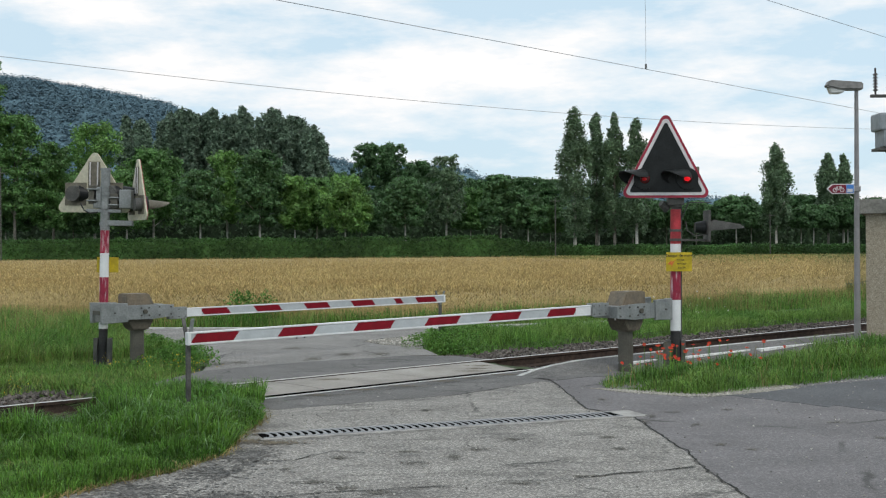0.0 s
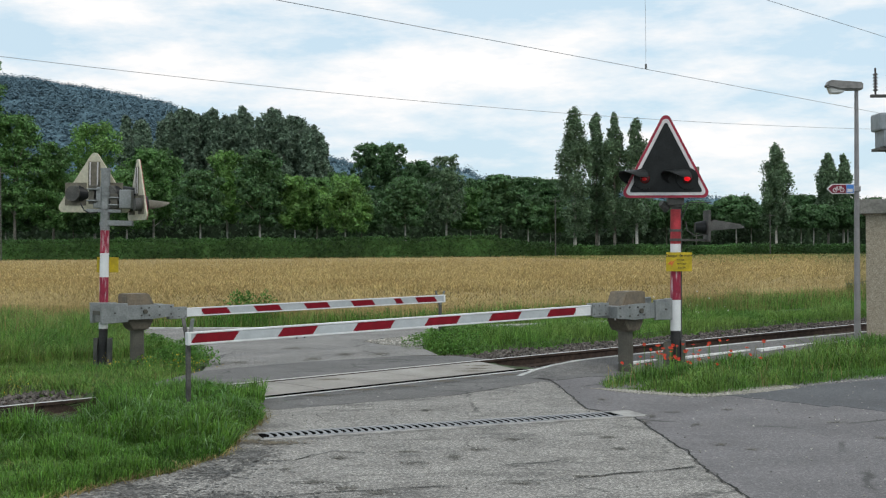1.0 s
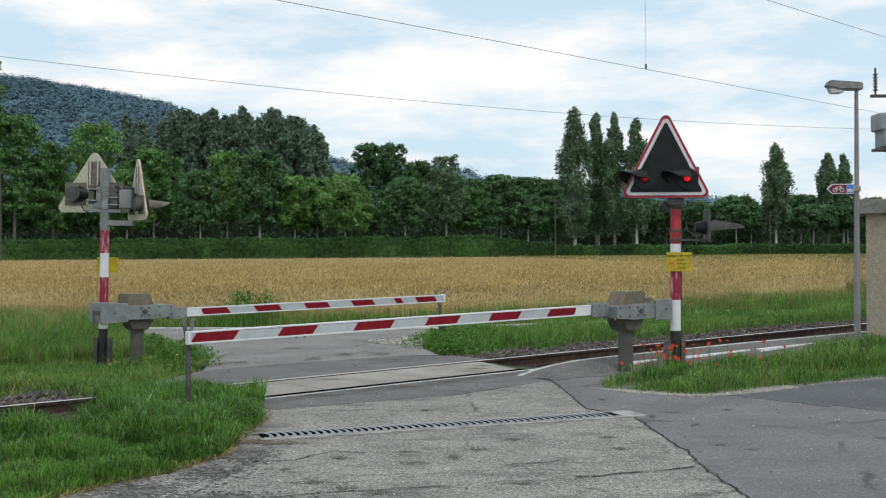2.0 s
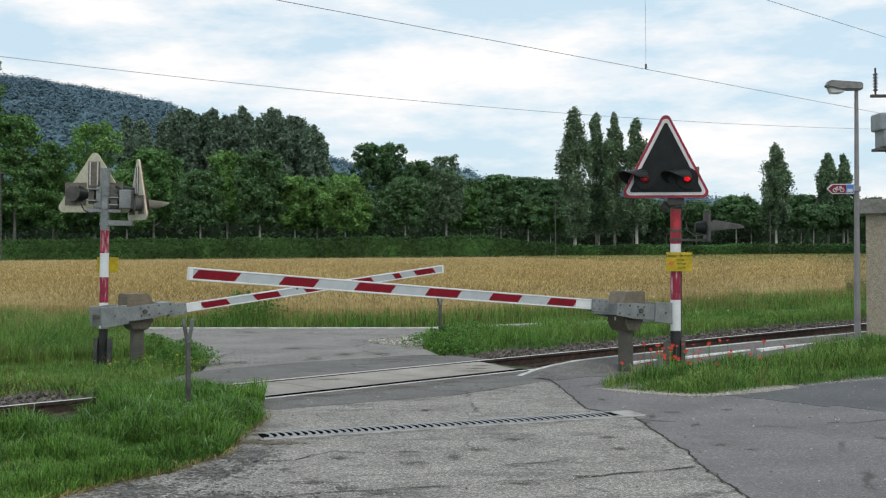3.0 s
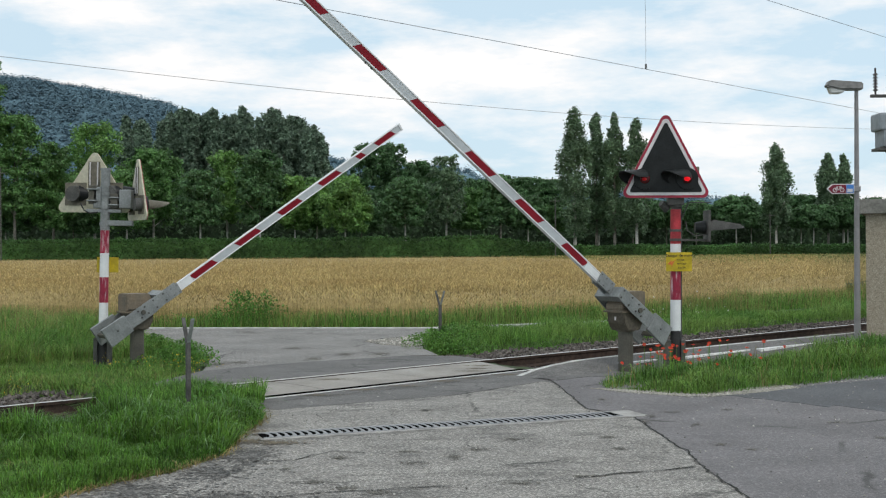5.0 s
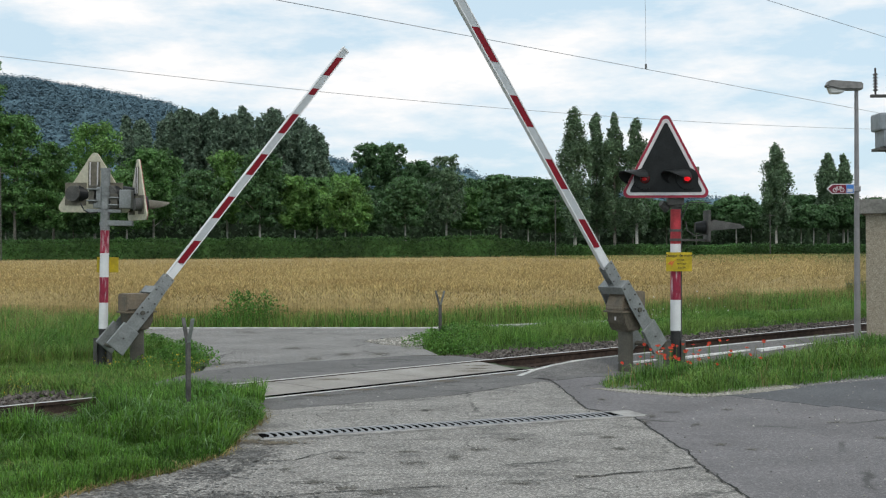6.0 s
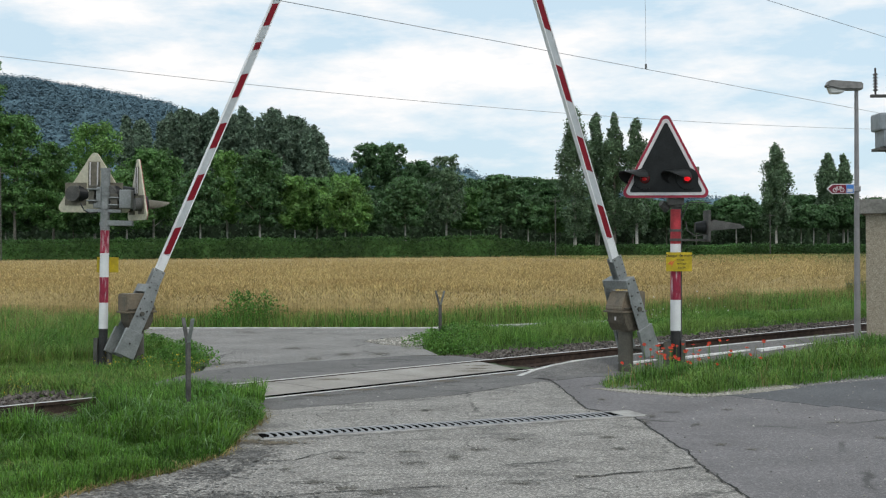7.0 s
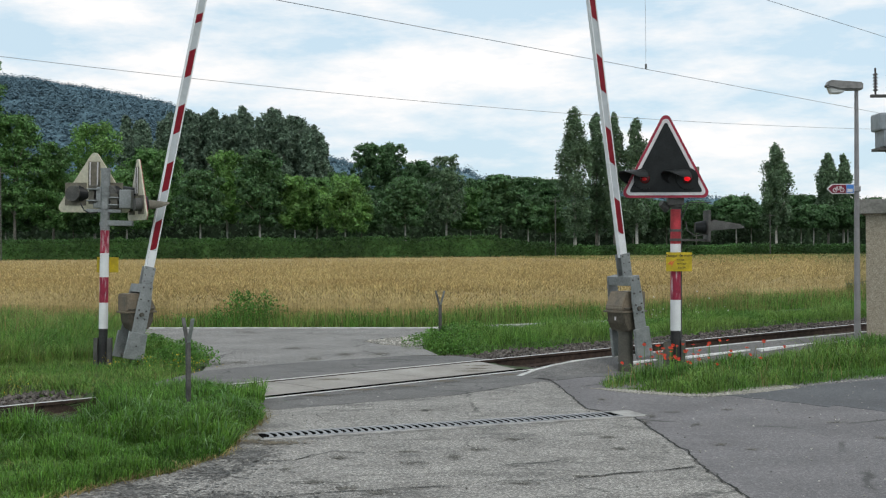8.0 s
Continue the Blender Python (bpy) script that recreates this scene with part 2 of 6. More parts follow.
M_CYCLE_RED = material("cycle_sign_red", (0.18, 0.012, 0.03), 0.5, var=0.08)
M_BLUE = material("sign_blue", (0.07, 0.22, 0.58), 0.5, var=0.08)
M_PEBBLE = material("pebbledash_wall", (0.33, 0.285, 0.215), 0.95, var=0.45, scale=14, fine=45, bump=1.0, tint=(0.42, 0.365, 0.285))
M_CAST = material("stained_concrete_slab", (0.29, 0.28, 0.25), 0.9, var=0.3, scale=3, fine=30)
M_TANK = material("transformer_grey", (0.27, 0.30, 0.32), 0.6, 0.2, var=0.15, scale=5)
M_PORCELAIN = material("brown_insulator", (0.06, 0.05, 0.05), 0.25, var=0.2)
M_GRASS = material("green_grass", (0.068, 0.168, 0.022), 0.55, var=0.35, scale=0.8, fine=7, bump=0, island=0.7, trans=0.3, tint=(0.135, 0.275, 0.042))
M_GRASS_VERGE = material("bright_verge_grass", (0.088, 0.205, 0.032), 0.55, var=0.33, scale=0.9, fine=6, bump=0, island=0.65, trans=0.34, tint=(0.17, 0.29, 0.058))
M_GRASS_DRY = material("dry_grass", (0.28, 0.22, 0.09), 0.8, var=0.3, scale=2, bump=0, island=0.35, trans=0.25)
M_GRASS_FAR = material("verge_grass", (0.10, 0.23, 0.036), 0.6, var=0.33, scale=0.5, fine=5, bump=0, island=0.6, trans=0.36, tint=(0.195, 0.31, 0.07))
M_GRASS_BLUE = material("blue_green_grass", (0.13, 0.24, 0.095), 0.5, var=0.3, scale=1.2, fine=7, bump=0, island=0.5, trans=0.3, tint=(0.21, 0.33, 0.15))
M_GRASS_YELLOW = material("yellowing_grass", (0.17, 0.235, 0.06), 0.6, var=0.3, scale=0.5, fine=5, bump=0, island=0.5, trans=0.34, tint=(0.30, 0.29, 0.10))
M_CROP = material("young_green_crop", (0.20, 0.225, 0.075), 0.8, var=0.25, scale=0.1, fine=2, bump=0, island=0.25, trans=0.25)
M_WEED = material("weed_leaves", (0.085, 0.20, 0.035), 0.6, var=0.3, scale=1.5, bump=0, island=0.45, trans=0.35, tint=(0.13, 0.27, 0.05))
M_WHEAT = material("ripe_wheat", (0.385, 0.285, 0.12), 0.8, var=0.22, scale=0.25, fine=3, bump=0, island=0.5, trans=0.28, tint=(0.48, 0.375, 0.17))
M_WHEAT_BASE = material("wheat_canopy", (0.285, 0.21, 0.085), 0.95, var=0.4, scale=0.22, fine=9, bump=0.6, tint=(0.385, 0.295, 0.13), detail=9)
M_POPPY = material("poppy_petals", (0.62, 0.055, 0.02), 0.6, var=0.15, island=0.2, bump=0, trans=0.3)
M_FLOWER = material("yellow_petals", (0.7, 0.52, 0.03), 0.6, var=0.15, bump=0, island=0.2)
M_FLOWER_W = material("white_petals", (0.75, 0.75, 0.7), 0.6, var=0.1, bump=0, island=0.1)
M_BARK = material("grey_bark", (0.20, 0.18, 0.15), 0.9, var=0.4, scale=1.5, fine=12)
M_BIRCH = material("pale_bark", (0.42, 0.40, 0.36), 0.85, var=0.4, scale=1.2, fine=6)
M_LEAF = material("lime_leaves", (0.105, 0.222, 0.064), 0.55, var=0.3, scale=0.25, fine=2, bump=0, island=0.4, trans=0.24)
M_LEAF_LIGHT = material("fresh_leaves", (0.145, 0.285, 0.07), 0.55, var=0.28, scale=0.25, fine=2, bump=0, island=0.4, trans=0.24)
M_LEAF_DARK = material("dark_leaves", (0.082, 0.17, 0.064), 0.55, var=0.3, scale=0.25, fine=2, bump=0, island=0.4, trans=0.24)
M_LEAF_POPLAR = material("poplar_leaves", (0.135, 0.215, 0.115), 0.5, var=0.3, scale=0.25, fine=2, bump=0, island=0.4, trans=0.24)
M_LEAF_STAND = material("aspen_leaves", (0.135, 0.205, 0.135), 0.55, var=0.3, scale=0.25, fine=2, bump=0, island=0.4, trans=0.2)
# leaf colour darkened to carry the shade under the trees
M_SHADED_UNDERGROWTH = material("shaded_undergrowth_leaves", (0.048, 0.088, 0.038), 0.7, var=0.35, scale=0.2, fine=2, bump=0, island=0.5, trans=0.15)
M_HEDGE = material("hedge_leaves", (0.066, 0.15, 0.04), 0.65, var=0.4, scale=0.15, fine=1.5, bump=0, island=0.5, trans=0.32)
# distance haze is put into this blue-grey base colour
M_HILL_HAZE = material("hazed_distant_woods", (0.118, 0.19, 0.228), 0.95, var=0.12, scale=0.012, fine=0.08, bump=0, island=0.25, detail=8, spec=0.1)


# ---------------------------------------------------------------- mesh helpers
def finish(name, bm, mat, smooth=False):
    me = bpy.data.meshes.new(name)
    bmesh.ops.recalc_face_normals(bm, faces=bm.faces)
    bm.to_mesh(me)
    bm.free()
    me.materials.append(mat)
    if smooth:
        for p in me.polygons:
            p.use_smooth = True
    return me


def thing(name, m, label, category, group="", kind=""):
    ob = new(name)
    ob.empty_display_size = 0.2
    ob.matrix_basis = m
    return tagged(ob, label, category, group, kind)


def part(name, bm, mat, parent, label="", m=None, smooth=False):
    ob = new(name, finish(name, bm, mat, smooth))
    ob.parent = parent
    if m is not None:
        ob.matrix_basis = m
    if label:
        ob["label"] = label
    return ob


def solo(name, bm, mat, label, category, m=None, group="", kind="", smooth=False):
    ob = new(name, finish(name, bm, mat, smooth))
    if m is not None:
        ob.matrix_basis = m
    return tagged(ob, label, category, group, kind)


def soup(name, verts, faces, mat, label, category, kind="stuff", parent=None):
    me = bpy.data.meshes.new(name)
    me.from_pydata(verts, [], faces)
    me.materials.append(mat)
    ob = new(name, me)
    if parent is not None:
        ob.parent = parent
        if kind:
            ob["kind"] = kind
        return ob
    return tagged(ob, label, category, "", kind)


def box(bm, x0, x1, y0, y1, z0, z1, bevel=0.0, m=None):
    vs = [bm.verts.new((x, y, z)) for x in (x0, x1) for y in (y0, y1) for z in (z0, z1)]
    fs = [bm.faces.new([vs[i] for i in q]) for q in ((0, 1, 3, 2), (4, 6, 7, 5), (0, 4, 5, 1), (2, 3, 7, 6), (0, 2, 6, 4), (1, 5, 7, 3))]
    out = vs
    if bevel:
        es = list({e for f in fs for e in f.edges})
        r = bmesh.ops.bevel(bm, geom=es, offset=bevel, segments=2, affect="EDGES", profile=0.6)
        out = list({v for f in r["faces"] for v in f.verts} | {v for v in vs if v.is_valid})
    if m is not None:
        bmesh.ops.transform(bm, matrix=m, verts=[v for v in out if v.is_valid])
    return out


def boxed(*a, bevel=0.0, m=None):
    bm = bmesh.new()
    box(bm, *a, bevel=bevel, m=m)
    return bm


def tube(bm, p0, p1, r0, r1=None, seg=12, caps=True):
    p0, p1 = Vector(p0), Vector(p1)
    r1 = r0 if r1 is None else r1
    q = (p1 - p0).to_track_quat("Z", "Y")
    rings = []
    for p, r in ((p0, r0), (p1, r1)):
        rings.append([bm.verts.new(p + q @ Vector((r * math.cos(2 * math.pi * i / seg), r * math.sin(2 * math.pi * i / seg), 0))) for i in range(seg)])
    for i in range(seg):
        j = (i + 1) % seg
        bm.faces.new((rings[0][i], rings[0][j], rings[1][j], rings[1][i]))
    if caps:
        bm.faces.new(rings[0][::-1])
        bm.faces.new(rings[1])


def tubed(p0, p1, r0, r1=None, seg=12):
    bm = bmesh.new()
    tube(bm, p0, p1, r0, r1, seg)
    return bm


def prism(bm, pts, y0, y1, axis="y"):
    """A polygon (x, z) pushed from y0 to y1; with axis z a polygon (x, y) pushed from z0 to z1."""
    def at(p, d):
        return (p[0], d, p[1]) if axis == "y" else (p[0], p[1], d)
    a = [bm.verts.new(at(p, y0)) for p in pts]
    b = [bm.verts.new(at(p, y1)) for p in pts]
    bm.faces.new(a)
    bm.faces.new(b[::-1])
    for i in range(len(pts)):
        j = (i + 1) % len(pts)
        bm.faces.new((a[i], b[i], b[j], a[j]))


def prismed(pts, y0, y1, axis="y"):
    bm = bmesh.new()
    prism(bm, pts, y0, y1, axis)
    return bm


# ---------------------------------------------------------------- the plan
TRACK = radians(42.2)
TU, TN, T0 = Vector((math.cos(TRACK), math.sin(TRACK))), Vector((-math.sin(TRACK), math.cos(TRACK))), Vector((-1.44, 15.58))


def on_track(a, b):
    """A place from metres along the far rail and across it, away from the camera."""
    p = T0 + TU * a + TN * b
    return p.x, p.y


def to_track(x, y):
    d = Vector((x, y)) - T0
    return d.dot(TU), d.dot(TN)


def rise(y):
    """The fields climb very slowly towards the woods."""
    return 0.0 if y < 30 else 0.33 * (y - 30) / 140


def level(x, y):
    """Height of the ground."""
    a, b = to_track(x, y)
    z = -0.05 + rise(y)
    if -2.5 < b < 2.2 and (a < -3.3 or a > 3.0):
        side = min(b + 2.5, 2.2 - b, 0.6) / 0.6
        z -= 0.4 * max(0.0, min(1.0, side)) * min(1.0, (max(a - 3.0, -3.3 - a)) / 0.4)
    return z


def sheet(name, pts, z, mat, label, category, thick=0.05):
    bm = prismed([(p[0], p[1]) for p in pts], z, z - thick, "z")
    bmesh.ops.triangulate(bm, faces=[f for f in bm.faces if len(f.verts) > 4])
    return solo(name, bm, mat, label, category, kind="structure")


GRASS_EDGE_LEFT = [(-2.95, 6.2), (-2.65, 7.72), (-2.38, 8.25), (-2.08, 8.6), (-1.82, 9.35), (-1.84, 10.2), (-1.8, 11.24), (-2.0, 12.1)]
SEAM = [(1.36, 15.3), (1.34, 14.97), (1.42, 14.08), (1.5, 11.95), (1.90, 11.3), (1.94, 10.37), (2.0, 9.34), (1.98, 8.6), (2.04, 7.57), (2.0, 5.0), (2.0, -6.0)]
VERGE_FRONT = [(1.96, 13.6), (2.3, 13.39), (2.7, 13.07), (3.01, 13.0), (3.48, 13.27), (4.23, 13.79), (5.75, 14.7), (9.0, 16.6), (16.0, 20.2)]


def build_ground():
    def axis(lo, hi, fine_lo, fine_hi, step):
        v = list(np.arange(fine_lo, fine_hi + 1e-6, step))
        d, x = step, fine_hi
        while x < hi:
            d *= 1.35
            x = min(hi, x + d)
            v.append(x)
        d, x = step, fine_lo
        while x > lo:
            d *= 1.35
            x = max(lo, x - d)
            v.insert(0, x)
        return v
    xs, ys = axis(-2600, 2600, -14, 24, 0.4), axis(-400, 3600, 2, 36, 0.4)
    verts = [(x, y, level(x, y) + 0.02 * noise.noise((x * 0.7, y * 0.7, 0))) for y in ys for x in xs]
    n = len(xs)
    faces = [(j * n + i, j * n + i + 1, (j + 1) * n + i + 1, (j + 1) * n + i) for j in range(len(ys) - 1) for i in range(n - 1)]
    me = bpy.data.meshes.new("ground")
    me.from_pydata(verts, [], faces)
    me.materials.append(M_SOIL)
    tagged(new("ground", me), "flat valley ground of turf and soil", "ground", "", "structure")


def build_roads():
    t = on_track
    # old lane in the foreground, up to the strip by the rails
    sheet("road", [(-3.2, -6.0), *GRASS_EDGE_LEFT, t(-2.62, -2.4), t(-0.4, -2.85), t(1.3, -2.62), (1.4, 14.3), *SEAM[2:]], 0.0, M_OLD,
          "old grey asphalt lane with exposed stone chips and cracks", "road", 0.2)
    sheet("road_strip", [(-2.02, 12.1), t(-3.2, -1.56), t(2.0, -1.56), (1.28, 15.3), (1.34, 14.97), (1.40, 14.31), t(1.3, -2.616), t(-0.4, -2.846), t(-2.62, -2.396)], 0.002, M_STRIP,
          "patched dark asphalt strip beside the rail", "road", 0.2)
    sheet("pavement", [*[(x + 0.003, y) for x, y in SEAM[1:]], (30.0, -6.0), (30.0, 26.6), *[(x - 0.12, y + 0.28) for x, y in VERGE_FRONT[:1:-1]], (2.6, 13.75), (2.5, 14.4), t(3.2, -3.3), t(2.9, -3.1), t(2.2, -2.6), (1.36, 15.2)], 0.004, M_NEW,
          "smooth dark grey asphalt forecourt", "pavement", 0.2)
    # lane beyond the rails
    sheet("road_beyond_strip", [t(-3.2, 0.06), t(-1.9, 1.2), t(-1.1, 1.75), t(0.6, 1.75), t(2.4, 1.45), t(2.95, 0.75), t(2.9, 0.06)], 0.002, M_STRIP,
          "dark asphalt strip behind the far rail", "road", 0.2)
    sheet("road_beyond", [t(-1.1, 1.754), (-3.75, 18.3), (-5.2, 21.5), (-6.6, 24.3), (-14, 26.3), (-14, 27.4), (-6.2, 25.5), (-0.3, 24.95), (3.9, 27.0), (4.3, 27.2), (4.5, 26.6), (4.1, 26.3), (0.1, 24.2),
          (-0.45, 22.7), (-0.35, 19.6), t(2.9, 1.2), t(2.4, 1.454), t(0.6, 1.754)], 0.0, M_TRACKROAD, "worn pale lane leading to the field", "road", 0.2)
    sheet("gravel_patch", [(-1.5, 21.3), (-0.9, 22.3), (-0.5, 22.6), (-0.38, 21.0), (-0.4, 20.0), (-1.1, 20.5)], 0.006, M_GRAVEL, "loose pale gravel by the lane", "gravel", 0.05)
    sheet("gravel_edge", [(1.75, 13.72), (2.1, 13.32), (2.7, 12.9), (3.05, 12.84), (3.6, 13.12), (4.3, 13.62), (4.2, 13.9), (3.4, 13.5), (3.0, 13.2), (2.5, 13.5)], 0.008, M_GRAVEL, "band of pale grit along the verge", "gravel", 0.05)


def build_pavement_band():
    """A band of newer, darker asphalt that follows the verge."""
    edge = [(2.95, 12.85), (3.28, 12.9), (3.55, 12.55), (3.8, 12.3), (4.05, 11.9), (4.15, 12.05), (4.35, 11.75), (4.62, 11.35), (5.3, 10.9), (7.0, 10.2), (14.0, 8.0)]
    back = [(14.0, 19.0), (9.0, 16.45), (5.75, 14.55), (4.23, 13.64), (3.48, 13.1), (3.05, 12.95)]
    out = []
    for (x0, y0), (x1, y1) in zip(edge, edge[1:]):
        for i in range(7):
            x, y = x0 + (x1 - x0) * i / 7, y0 + (y1 - y0) * i / 7
            out.append((x + 0.03 * noise.noise((x * 6, y * 6, 3)), y + 0.06 * noise.noise((x * 5, y * 5, 6))))
    sheet("pavement_band", out + back, 0.0072, M_NEWER, "band of newer dark asphalt along the verge", "pavement", 0.02)
    line = [(-9.0, 26.1), (-6.2, 25.42), (-3.2, 25.14), (-0.3, 24.87), (1.6, 25.8), (3.9, 26.92)]
    pts = [(x, y - 0.10) for x, y in line] + [(x, y + 0.08) for x, y in line[::-1]]
    sheet("road_edge_strip", pts, 0.02, M_KERB, "pale concrete edge strip along the lane", "kerb", 0.1)


def build_seam():
    """The ragged joint between old and new asphalt."""
    rng = np.random.default_rng(9)
    pts = []
    for (x0, y0), (x1, y1) in zip(SEAM[1:-1], SEAM[2:]):
        n = max(2, int(math.hypot(x1 - x0, y1 - y0) / 0.07))
        pts += [(x0 + (x1 - x0) * i / n, y0 + (y1 - y0) * i / n) for i in range(n)]
    bm = bmesh.new()
    prev = None
    for i, (x, y) in enumerate(pts):
        c = x + 0.025 * noise.noise((y * 2.2, 0, 5)) + 0.012 * rng.normal()
        w = 0.004 + 0.011 * abs(noise.noise((y * 3, 4, 0))) + 0.004 * rng.random()
        now = [bm.verts.new((c - w, y, 0.0075)), bm.verts.new((c + w, y, 0.0075))]
        if prev:
            bm.faces.new((prev[0], prev[1], now[1], now[0]))
        prev = now
    solo("road_seam", bm, M_CRACK, "dark ragged crack between two asphalt surfaces", "crack", kind="structure")
    # thin cracks in the old surface
    t = on_track
    runs = [([(-1.2, 7.7), (-0.4, 7.95), (0.05, 8.0), (0.46, 8.19), (0.87, 8.15), (1.32, 8.45), (1.85, 8.65), (1.97, 8.7)], 0.012),
            ([(-1.78, 11.63), (-1.34, 11.9), (-0.53, 12.39), (0.44, 13.5), (1.3, 14.4)], 0.006),
            ([(-1.3, 11.0), (-1.2, 11.35), (-1.3, 11.62), (-1.0, 11.95)], 0.007), ([(-1.3, 11.35), (-0.9, 11.2), (-0.55, 11.5), (-0.5, 11.9)], 0.006),
            ([(-1.6, 9.0), (-1.2, 9.1), (-0.9, 9.45), (-0.6, 9.4)], 0.008), ([t(-2.3, -1.85), t(0.0, -1.9), t(1.5, -1.86)], 0.007), ([(-1.45, 21.35), (-0.95, 22.3), (-0.55, 22.6)], 0.05)]
    for line, wide in runs:
        bm = bmesh.new()
        prev = None
        for (x0, y0), (x1, y1) in zip(line, line[1:]):
            n = max(3, int(math.hypot(x1 - x0, y1 - y0) / 0.05))
            L = math.hypot(x1 - x0, y1 - y0)
            nx, ny = -(y1 - y0) / L, (x1 - x0) / L
            for i in range(n):
                x, y = x0 + (x1 - x0) * i / n, y0 + (y1 - y0) * i / n
                o = 0.05 * noise.noise((x * 2.5, y * 2.5, 5)) + 0.025 * noise.noise((x * 9, y * 9, 6)) + 0.006 * rng.normal()
                w = wide * max(0.1, 0.6 + 1.1 * noise.noise((x * 4, y * 4, 9)))
                now = [bm.verts.new((x + nx * (o - w), y + ny * (o - w), 0.0068)), bm.verts.new((x + nx * (o + w), y + ny * (o + w), 0.0068))]
                if prev:
                    bm.faces.new((prev[0], prev[1], now[1], now[0]))
                prev = now
        solo("road_crack", bm, M_CRACK, "thin dark crack in the old asphalt", "crack", kind="structure")


def worn_patch(name, x, y, wide, deep, count, grain, z, mat, label, rng):
    """Many small ragged flakes, dense in the middle and thin outwards."""
    verts, faces = [], []
    for k in range(count):
        r, t = abs(rng.normal(0, 0.6)), rng.uniform(0, 6.283)
        bend = 0.35 * noise.noise((x * 3 + math.cos(t), y * 3 + math.sin(t), 2))
        cx, cy = x + wide * 0.5 * r * (1 + bend) * math.cos(t) * 1.3, y + deep * 0.5 * r * (1 + bend) * math.sin(t) * 1.3
        s = grain * rng.uniform(0.35, 1.2) * max(0.35, 1.1 - 0.6 * r)
        o = len(verts)
        for i in range(7):
            a = 0.8976 * i
            q = s * rng.uniform(0.45, 1.15)
            verts.append((cx + q * 1.3 * math.cos(a), cy + q * math.sin(a), z + 0.000004 * k))
        faces.append(tuple(range(o, o + 7)))
    soup(name, verts, faces, mat, label, "worn asphalt", kind="structure")


def build_stains():
    rng = np.random.default_rng(19)
    old = [(0.265, 9.51, 0.34, 0.30), (0.08, 9.17, 0.26, 0.34), (-0.24, 8.92, 0.34, 0.38), (-0.31, 9.43, 0.26, 0.16), (0.61, 10.0, 0.36, 0.26),
           (1.47, 10.1, 0.24, 0.2), (1.47, 9.5, 0.12, 0.14), (-0.19, 11.9, 0.14, 0.2), (-1.22, 8.71, 0.4, 0.5), (-0.85, 9.16, 0.2, 0.2),
           (-0.71, 7.99, 0.3, 0.25), (-0.46, 7.81, 0.36, 0.2), (0.55, 8.1, 0.4, 0.1), (1.05, 8.35, 0.4, 0.1), (-0.95, 8.2, 0.25, 0.2)]
    for x, y, w, d in old:
        worn_patch("road_stain", x, y, w, d, 150, 0.011, 0.0046, M_STAIN, "dark mossy worn spot in the old asphalt", rng)
    fresh = [(2.38, 10.76, 0.30, 0.36), (2.95, 11.76, 0.22, 0.24), (2.36, 9.65, 0.14, 0.18), (2.55, 9.4, 0.1, 0.12), (3.77, 10.85, 0.36, 0.3),
             (3.84, 9.93, 0.3, 0.3), (2.08, 11.34, 0.16, 0.4), (2.33, 11.6, 0.32, 0.2), (1.76, 12.65, 0.24, 0.26), (1.95, 11.0, 0.16, 0.5)]
    for x, y, w, d in fresh:
        worn_patch("pavement_stain", x, y, w, d, 110, 0.010, 0.0086, M_STAIN, "dark worn spot in the smooth asphalt", rng)
    lane = [(-2.63, 19.8, 0.6, 0.7), (-4.15, 24.0, 1.0, 1.1), (-2.05, 17.85, 0.34, 0.8), (-1.62, 18.6, 0.3, 0.5), (-1.06, 18.6, 0.5, 0.8), (-3.2, 17.3, 1.2, 0.7), (-3.45, 17.0, 0.8, 0.6)]
    for x, y, w, d in lane:
        worn_patch("road_stain", x, y, w, d, 170, 0.026, 0.0056, M_STAIN, "dark worn spot in the pale lane", rng)
    # damp dark surface along the grass
    for x, y, w, d in ((-2.15, 7.9, 0.9, 0.9), (-1.75, 8.6, 0.7, 0.9), (-1.6, 9.3, 0.55, 0.8), (-1.55, 7.6, 0.9, 0.7), (-2.3, 7.3, 0.9, 0.8), (-1.25, 7.55, 0.8, 0.3)):
        worn_patch("road_stain", x, y, w, d, 700, 0.022, 0.0026, M_EDGE, "darker damp asphalt beside the grass", rng)
    # rust and earth beside the rails
    for a, b, z in ((-1.6, -1.72, 0.0056), (-0.9, -1.7, 0.0056), (-0.3, -1.74, 0.0056), (0.4, -1.7, 0.0056), (0.9, -1.72, 0.0056), (1.5, -1.75, 0.0056), (1.9, -0.75, -0.010), (2.2, -0.5, -0.010), (1.6, -0.95, -0.010), (-0.4, -0.4, -0.010)):
        x, y = on_track(a, b)
        worn_patch("road_stain", x, y, 0.55, 0.22, 240, 0.016, z, M_DIRT, "brown rust and earth stain beside the rail", rng)
    # earth washed against the end of the drain
    for x, y, w, d in ((-1.72, 10.0, 0.5, 0.4), (-1.78, 10.5, 0.3, 0.5), (-1.45, 9.9, 0.6, 0.3)):
        worn_patch("road_stain", x, y, w, d, 300, 0.018, 0.0066, M_DIRT, "brown earth washed onto the asphalt", rng)


RAIL = [(-0.07, -0.17), (0.07, -0.17), (0.07, -0.158), (0.012, -0.135), (0.012, -0.045), (0.036, -0.035), (0.036, 0.0), (-0.036, 0.0), (-0.036, -0.035), (-0.012, -0.045), (-0.012, -0.135), (-0.07, -0.158)]


